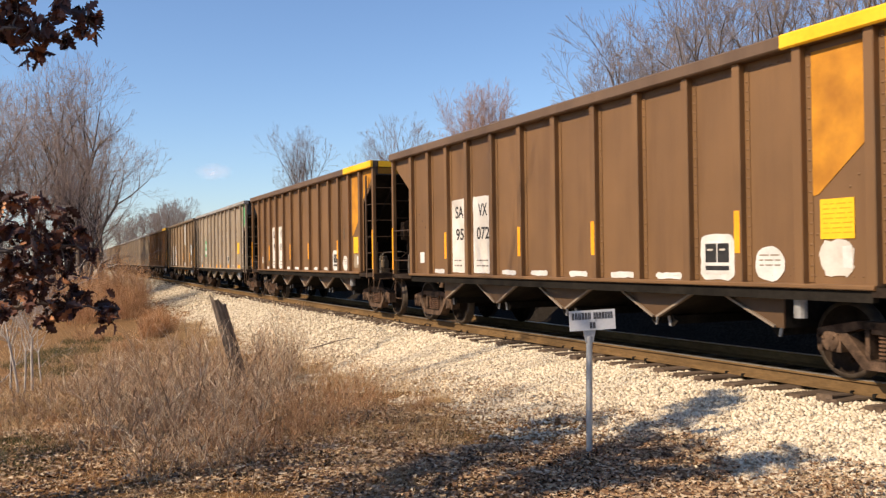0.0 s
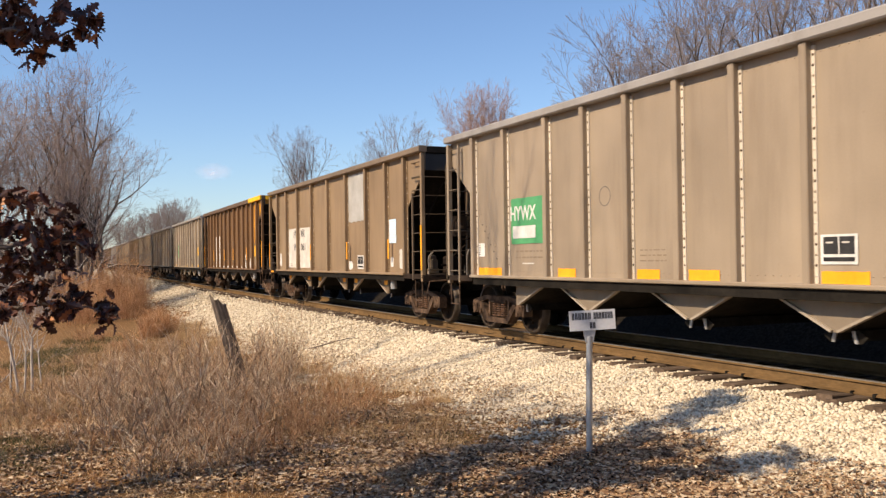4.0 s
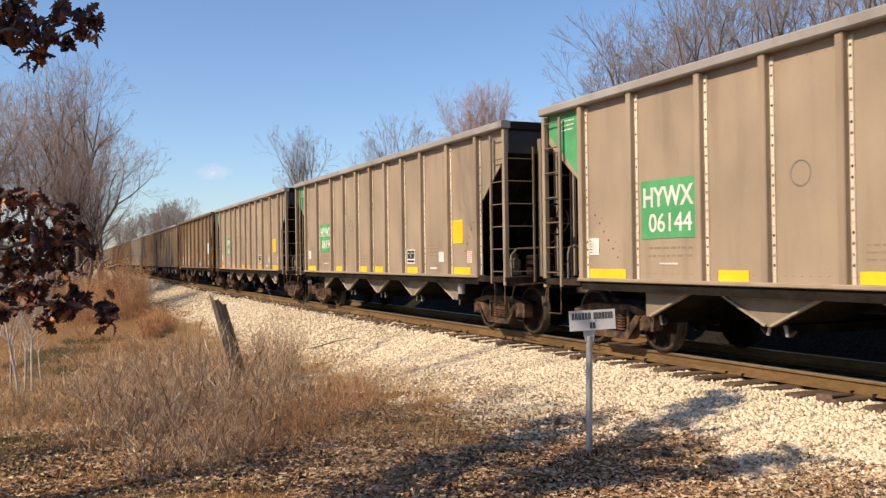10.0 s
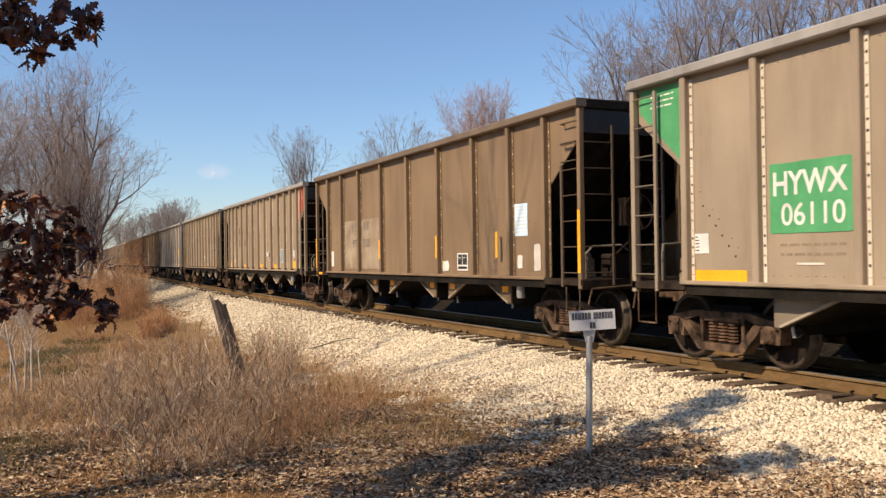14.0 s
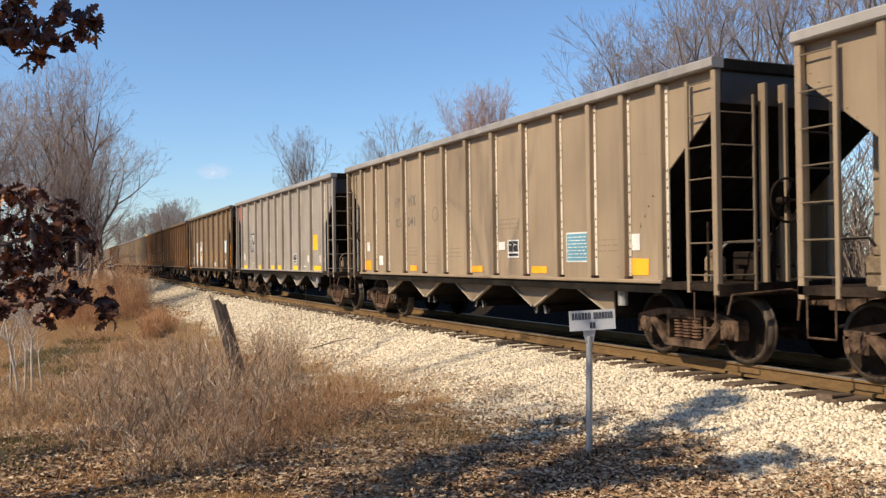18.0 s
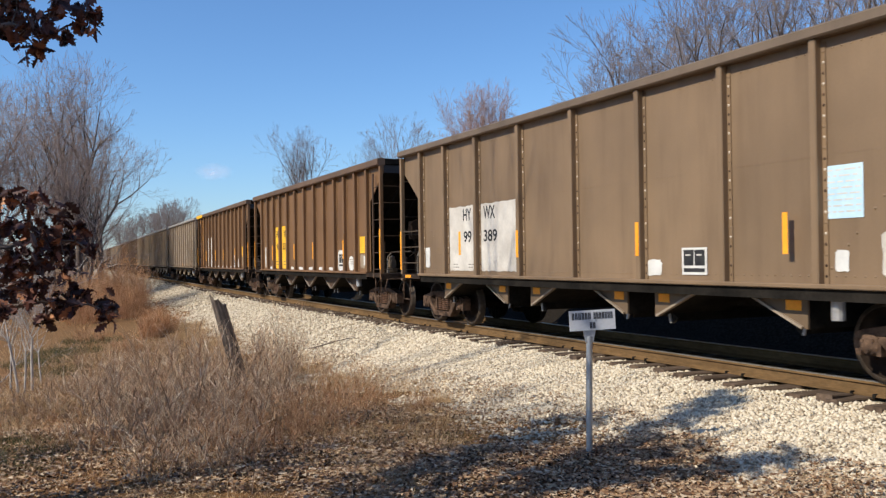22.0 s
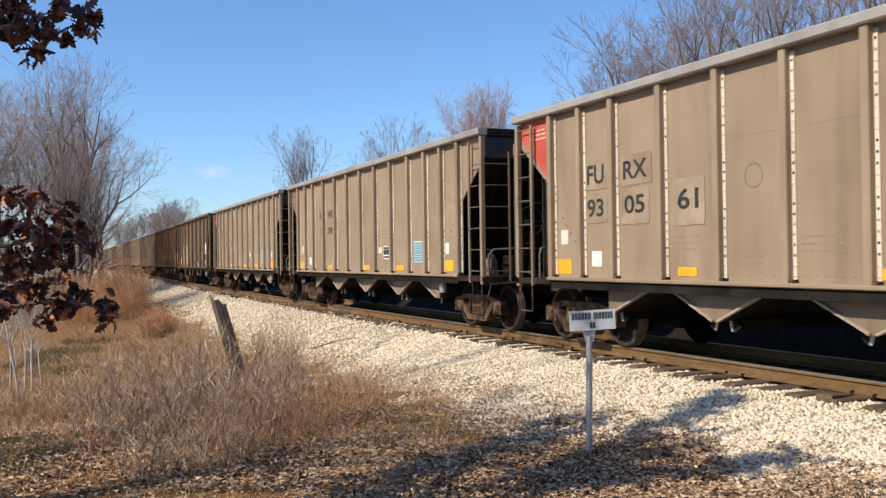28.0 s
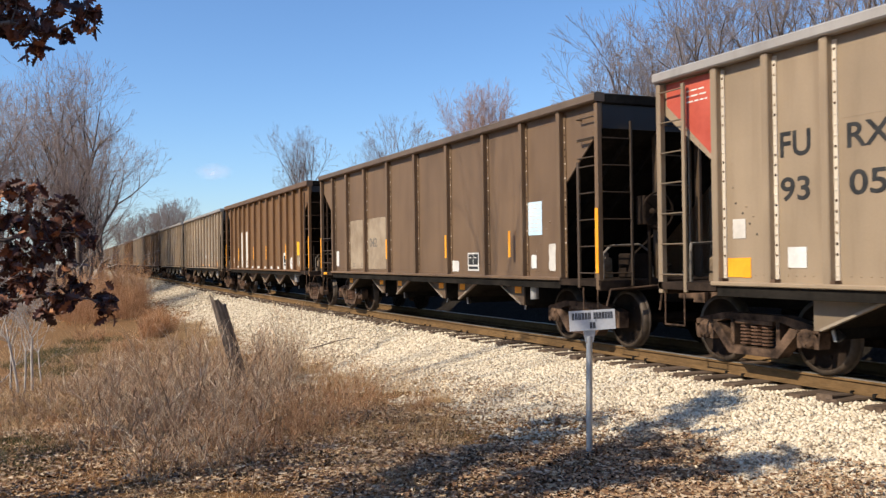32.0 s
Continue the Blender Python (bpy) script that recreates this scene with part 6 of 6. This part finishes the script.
def build_oak():
    x, y = -2.6, 6.4
    oak = thing("oak_tree", "young oak holding dark red-brown dead leaves", "tree", at=pose(x, y, ground_z(x, y)))
    m = Mesh()
    pts = [(0, 0, -0.2), (0.05, 0.03, 1.2), (-0.03, 0.0, 2.6), (0.06, -0.05, 4.2), (0.0, 0.05, 5.6), (0.05, 0.0, 7.0), (0.1, 0.1, 8.2)]
    for i, (a, b) in enumerate(zip(pts, pts[1:])):
        m.tube(a, b, 0.13 - 0.019 * i, 0.13 - 0.019 * (i + 1), n=9)
    part("trunk", m, BARK, oak, soft=True)
    rnd = random.Random(12)

    def hang(root, segs, leaves, size):
        root = Vector(root)
        sv, sf = tube_arrays([(tuple(Vector(a) - root), tuple(Vector(b) - root), p, q) for a, b, p, q in segs], 5)
        limb = part("limb", numpy_mesh("limb", sv, sf, BARK, True), None, oak, at=Matrix.Translation(root))
        part("leaves", oak_leaves([(s[0] - root, s[1]) if isinstance(s, tuple) else s - root for s in leaves], size), OAK_LEAF, limb)
        SWAYING.append((limb, root))

    # the boughs that reach into view, with their bunches of leaves
    for root, spine, bunches in (
        ((0, 0, 3.0), [(2.35, 0.05, 3.42), (2.68, 0.05, 3.45), (2.93, 0.15, 3.52)],
         [(2.95, 0.23, 3.60, 0.115), (2.82, 0.23, 3.43, 0.042), (2.76, -0.13, 3.56, 0.068), (2.61, -0.12, 3.43, 0.128), (2.63, 0.18, 3.33, 0.079), (2.48, 0.14, 3.53, 0.126), (2.44, 0.12, 3.40, 0.075), (2.71, -0.03, 3.42, 0.045), (2.52, 0.09, 3.66, 0.067), (2.89, 0.09, 3.49, 0.042)]),
        ((0, 0, 1.9), [(2.35, 0.05, 2.05), (2.62, 0.05, 2.10), (2.85, 0.0, 2.08)],
         [(2.47, 0.08, 2.18, 0.121), (2.58, -0.09, 2.32, 0.09), (2.77, 0.02, 2.25, 0.068), (2.63, 0.01, 2.10, 0.12), (2.82, 0.14, 2.07, 0.098), (2.73, 0.25, 2.01, 0.091), (2.46, 0.23, 1.90, 0.099), (2.62, 0.07, 1.92, 0.072), (2.79, 0.03, 1.88, 0.064), (2.94, -0.04, 2.02, 0.032), (2.41, -0.14, 2.33, 0.078), (2.87, -0.14, 2.15, 0.047), (2.50, 0.0, 1.98, 0.07)]),
        ((0, 0, 1.5), [(2.40, 0.0, 1.66), (2.75, 0.03, 1.66), (3.02, 0.1, 1.61)],
         [(2.73, 0.04, 1.67, 0.068), (2.81, -0.02, 1.63, 0.056), (2.67, 0.0, 1.57, 0.044), (3.02, 0.21, 1.64, 0.07), (3.03, 0.06, 1.55, 0.061), (2.9, 0.07, 1.71, 0.028), (2.43, -0.06, 1.63, 0.043), (2.58, -0.14, 1.71, 0.055), (3.07, -0.02, 1.62, 0.032), (2.53, -0.1, 1.80, 0.06), (2.46, 0.1, 1.74, 0.07), (2.84, 0.1, 1.75, 0.04), (2.64, -0.05, 1.80, 0.05)])):
        segs, spots = spray(rnd, root, spine, bunches)
        hang(root, segs, spots, 0.098)
    # the crown above, which shades the verge
    for root, tip, n, reach in [
            ((0, 0, 3.4), (0.0, 3.0, 6.8), 90, 0.6), ((0, 0, 3.4), (-0.1, 2.0, 5.4), 28, 0.5), ((0, 0, 5.0), (0.0, 2.2, 8.5), 84, 0.6), ((0, 0, 4.6), (0.0, 0.9, 6.6), 46, 0.55), ((0, 0, 4.8), (0.0, -0.1, 7.2), 60, 0.55), ((0, 0, 4.4), (0.1, 0.3, 5.6), 50, 0.4),
            ((0, 0, 3.6), (-0.2, 1.2, 4.6), 20, 0.4), ((0, 0, 5.4), (-1.0, 0.8, 6.8), 24, 0.5), ((0, 0, 3.6), (-1.4, -0.9, 4.4), 16, 0.5)]:
        segs, spots = twiggy(rnd, root, (tip[0] + 0.5, tip[1] - 0.9, tip[2]), n, reach)
        hang(root, segs, spots, 0.16)
    return oak


build_oak()

# tall bare trees beside the view; their branches shade the ground and the cars
random.seed(9)
for i, (x, y, s) in enumerate([(-9.0, 13.4, 18.0), (-9.5, 9.6, 13.0), (-12.0, -3.0, 12.0), (-5.0, -8.0, 11.0), (8.0, -14.0, 11.0), (0.0, -16.0, 12.0)]):
    plant("sparse", i, x, y, s, "tall bare winter tree near the road", "trees near the road")
for i, (x, y, s, lean) in enumerate([(-3.6, 8.2, 0.85, -5), (-4.6, 9.2, 0.85, -15)]):
    t = plant("leaning", i, x, y, s * 11.0, "bare winter tree leaning over the road verge", "trees near the road")
    t.matrix_basis = pose(x, y, ground_z(x, y), lean, 0, 0) @ pose(0, 0, 0, 0, 0, 70 * i) @ Matrix.Diagonal((s, s, s, 1))


# ---- old leaning post and the small road sign ----
def build_post():
    x, y = 3.46, 16.7
    z = ground_z(x, y)
    m = Mesh()
    rnd = random.Random(4)
    ring = [(math.cos(a) * (0.145 + rnd.uniform(-0.018, 0.012)), math.sin(a) * (0.125 + rnd.uniform(-0.02, 0.01))) for a in [k * 2 * math.pi / 12 for k in range(12)]]
    levels = [-0.2, 0.3, 0.75, 1.25, 1.54]
    verts = []
    for k, h in enumerate(levels):
        for i, (a, b) in enumerate(ring):
            top = (0.22 if i in (5, 6, 7) else 0.10 if i in (4, 8, 9) else -0.02) if k == 4 else 0.0
            verts.append((a * (1 - 0.03 * k), b * (1 - 0.03 * k), h + top))
    verts.append((0.02, 0.0, 1.48))
    faces = [(k * 12 + i, k * 12 + (i + 1) % 12, (k + 1) * 12 + (i + 1) % 12, (k + 1) * 12 + i) for k in range(4) for i in range(12)]
    faces += [(48 + i, 48 + (i + 1) % 12, 60) for i in range(12)]
    m.add(verts, faces)
    ob = new("fence_post", m.data("fence_post", GREY_WOOD))
    ob.matrix_basis = pose(x, y, z, 0, -15.5, 0)
    tagged(ob, "old leaning wooden post, grey and split, in dry brush", "post")


build_post()


def build_sign():
    x, y = 4.93, 7.53
    z = ground_z(x, y)
    sign = thing("road_sign", "small white road name sign on a galvanised pipe post", "sign", at=pose(x, y, z - 0.045, 0, 1.0, 0))
    m = Mesh()
    m.tube((0, 0, -0.3), (0, 0, 1.24), 0.031, n=14)
    part("post", m, GALVANISED, sign, soft=False)
    m = Mesh()
    m.prism([(-0.036, 1.18), (0.036, 1.18), (0.062, 1.31), (-0.062, 1.31)], -0.018, 0.018)
    bracket = m.data("bracket", GALVANISED)
    part("bracket", bracket, None, sign, at=pose(0, 0, 0.0, 0, 0, 90 - 20))
    plate_at = pose(0.015, -0.02, 1.40, 0, 0, -20)
    m = Mesh()
    m.box(-0.228, 0.228, -0.003, 0.003, -0.098, 0.098)
    plate = part("plate", m, SIGN_WHITE, sign, at=plate_at @ pose(0, -0.022, 0, 0, -3.4, 0))
    # two lines of lettering, as plain bars
    for px, pz, w, h, letters in [(-0.108, 0.042, 0.195, 0.066, 6), (0.108, 0.042, 0.195, 0.066, 7), (0.0, -0.050, 0.062, 0.062, 2)]:
        for k in range(letters):
            m = Mesh()
            c = px - w / 2 + (k + 0.5) * w / letters
            m.box(c - w / letters * 0.36, c - w / letters * 0.06, -0.0055, -0.003, pz - h / 2, pz + h / 2)
            m.box(c + w / letters * 0.06, c + w / letters * 0.36, -0.0055, -0.003, pz - h / 2, pz + h / 2)
            part("lettering_bar", m, INK, plate)
    m = Mesh()
    for bx in (-0.03, 0.03):
        m.tube((bx, -0.002, 0.0), (bx, -0.009, 0.0), 0.008, n=6)
    part("bolt", m, GALVANISED, plate)


build_sign()



# ---- loose things on and beside the ballast ----
def build_fallen_branch():
    rnd = random.Random(8)
    segs = []
    pts = [Vector((6.2, 21.9, 0)), Vector((6.5, 21.7, 0)), Vector((6.8, 21.55, 0)), Vector((7.15, 21.2, 0))]
    pts = [Vector((p.x, p.y, ground_z(p.x, p.y) + 0.04 + 0.01 * i)) for i, p in enumerate(pts)]
    for i, (a, b) in enumerate(zip(pts, pts[1:])):
        segs.append((tuple(a), tuple(b), 0.020 - 0.004 * i, 0.016 - 0.004 * i))
        for _ in range(4):
            c = a.lerp(b, rnd.random())
            d = c + Vector((rnd.uniform(-0.3, 0.3), rnd.uniform(-0.2, 0.2), rnd.uniform(-0.02, 0.12)))
            segs.append((tuple(c), tuple(d), 0.009, 0.003))
    v, f = tube_arrays(segs, 6)
    tagged(new("fallen_branch", numpy_mesh("fallen_branch", v, f, BARK, True)), "dead grey-brown branch lying on the ballast", "branch")


build_fallen_branch()

m = Mesh()
m.box(-0.22, 0.22, -0.10, 0.10, -0.06, 0.07, c=0.015)
stub = new("tie_stub", m.data("tie_stub", TIE_WOOD))
stub.matrix_basis = pose(8.30, 7.62, ground_z(8.30, 7.62) + 0.015, 0, 4, 12)
tagged(stub, "short weathered grey-brown tie end lying on the ballast", "wood block")


def cloud_material():
    m, nt, b = mat("thin_white_cloud", 1.0)
    nt.nodes.remove(b)
    spot = nt.nodes.new("ShaderNodeTexGradient")
    spot.gradient_type = "SPHERICAL"
    tc = nt.nodes.new("ShaderNodeTexCoord").outputs["Object"]
    sc = nt.nodes.new("ShaderNodeMapping")
    sc.inputs["Scale"].default_value = (1 / 19.0, 1, 1 / 9.0)
    nt.links.new(tc, sc.inputs[0])
    nt.links.new(sc.outputs[0], spot.inputs[0])
    n = noise_tex(nt, tc, 0.09, 5, 0.6)
    mul = nt.nodes.new("ShaderNodeMath")
    mul.operation = "MULTIPLY"
    nt.links.new(spot.outputs["Fac"], mul.inputs[0])
    nt.links.new(n, mul.inputs[1])
    fac = ramp(nt, mul.outputs[0], [(0.05, (0, 0, 0)), (0.5, (0.34, 0.34, 0.34))])
    mixer = nt.nodes.new("ShaderNodeMixShader")
    white = node(nt, "ShaderNodeBsdfTranslucent")
    white.inputs["Color"].default_value = (0.9, 0.84, 0.84, 1)
    clear = nt.nodes.new("ShaderNodeBsdfTransparent")
    lit = node(nt, "ShaderNodeBsdfDiffuse")
    lit.inputs["Color"].default_value = (0.9, 0.82, 0.82, 1)
    both = nt.nodes.new("ShaderNodeAddShader")
    nt.links.new(lit.outputs[0], both.inputs[0])
    nt.links.new(white.outputs[0], both.inputs[1])
    nt.links.new(fac, mixer.inputs[0])
    nt.links.new(clear.outputs[0], mixer.inputs[1])
    nt.links.new(both.outputs[0], mixer.inputs[2])
    nt.links.new(mixer.outputs[0], nt.nodes["Material Output"].inputs[0])
    return m


m = Mesh()
m.box(-28, 28, -0.5, 0.5, -11, 11)
cloud = new("cloud", m.data("cloud", cloud_material()))
cloud.matrix_basis = pose(123.3, 689.1, 68.1, 0, 0, -10.1)
tagged(cloud, "small thin white cloud low in the clear sky", "cloud")


# ---- what moves ----
Y_START, SPEED, GAIN = 3.48, 8.634, 0.01657     # the first car's leading end, metres a second, and the gain in speed


SLACK = [(-3.0, 1.3), (0.0, 0.77), (2.0, 0.15), (4.0, -0.12), (7.0, -0.13), (10.0, -0.06), (13.0, 0.26), (15.0, 0.54), (17.0, 0.64), (19.0, 0.35), (20.0, 0.16), (21.0, -0.03), (22.0, 0.03), (24.0, 0.12), (26.0, 0.13), (28.0, 0.16), (31.0, 0.36), (32.0, 0.38), (35.0, 0.5)]


def run_of(t):
    """How far the train has rolled at t: a gain in speed and a little surging."""
    for i in range(1, len(SLACK) - 2):
        if t <= SLACK[i + 1][0] or i == len(SLACK) - 3:
            (t0, a), (t1, b), (t2, c), (t3, d) = SLACK[i - 1:i + 3]
            u = (t - t1) / (t2 - t1)
            m1, m2 = (c - a) / (t2 - t0) * (t2 - t1), (d - b) / (t3 - t1) * (t2 - t1)
            surge = b * (2 * u ** 3 - 3 * u * u + 1) + m1 * (u ** 3 - 2 * u * u + u) + c * (3 * u * u - 2 * u ** 3) + m2 * (u ** 3 - u * u)
            return SPEED * t + GAIN * t * t / 2 - surge


def motions():
    for k, car in enumerate(CARS):
        rows = []
        for t in [0.5 * i for i in range(65)]:
            y = Y_START + PITCH_CAR * (k + 1) - L - run_of(t) - (0.11 if k == 17 else 0.0)  # one coupling is drawn out
            rows.append((t, pose(track_x(y), y, 0, 0, 0, -math.degrees(swing(y)))))
        walk(car, rows)
    # the oak's limbs stir in the wind
    for i, (limb, root) in enumerate(SWAYING):
        rows = []
        for k in range(33):
            gust = 0.35 * math.sin(1.9 * k + i) + 0.3 * math.sin(0.83 * k + 2.0 * i) + (-0.7 * smooth(28, 32, k))
            rows.append((float(k), pose(root.x, root.y, root.z, 0.3 * math.sin(1.3 * k + i), gust, 0.25 * math.sin(1.1 * k + 2 * i))))
        walk(limb, rows)
    # all wheels turn alike, so they share one set of keys
    wheels = [o for car in CARS for o in car.children_recursive if o.name.split(".")[0] == "wheelset"]
    walk(wheels[0], [(i / 30, pose(0, 0, 0, math.degrees(run_of(i / 30) / 0.457))) for i in range(961)])
    keys = wheels[0].animation_data
    for w in wheels[1:]:
        w.rotation_mode = "QUATERNION"
        w.animation_data_create()
        w.animation_data.action = keys.action
        w.animation_data.action_slot = keys.action_slot


motions()
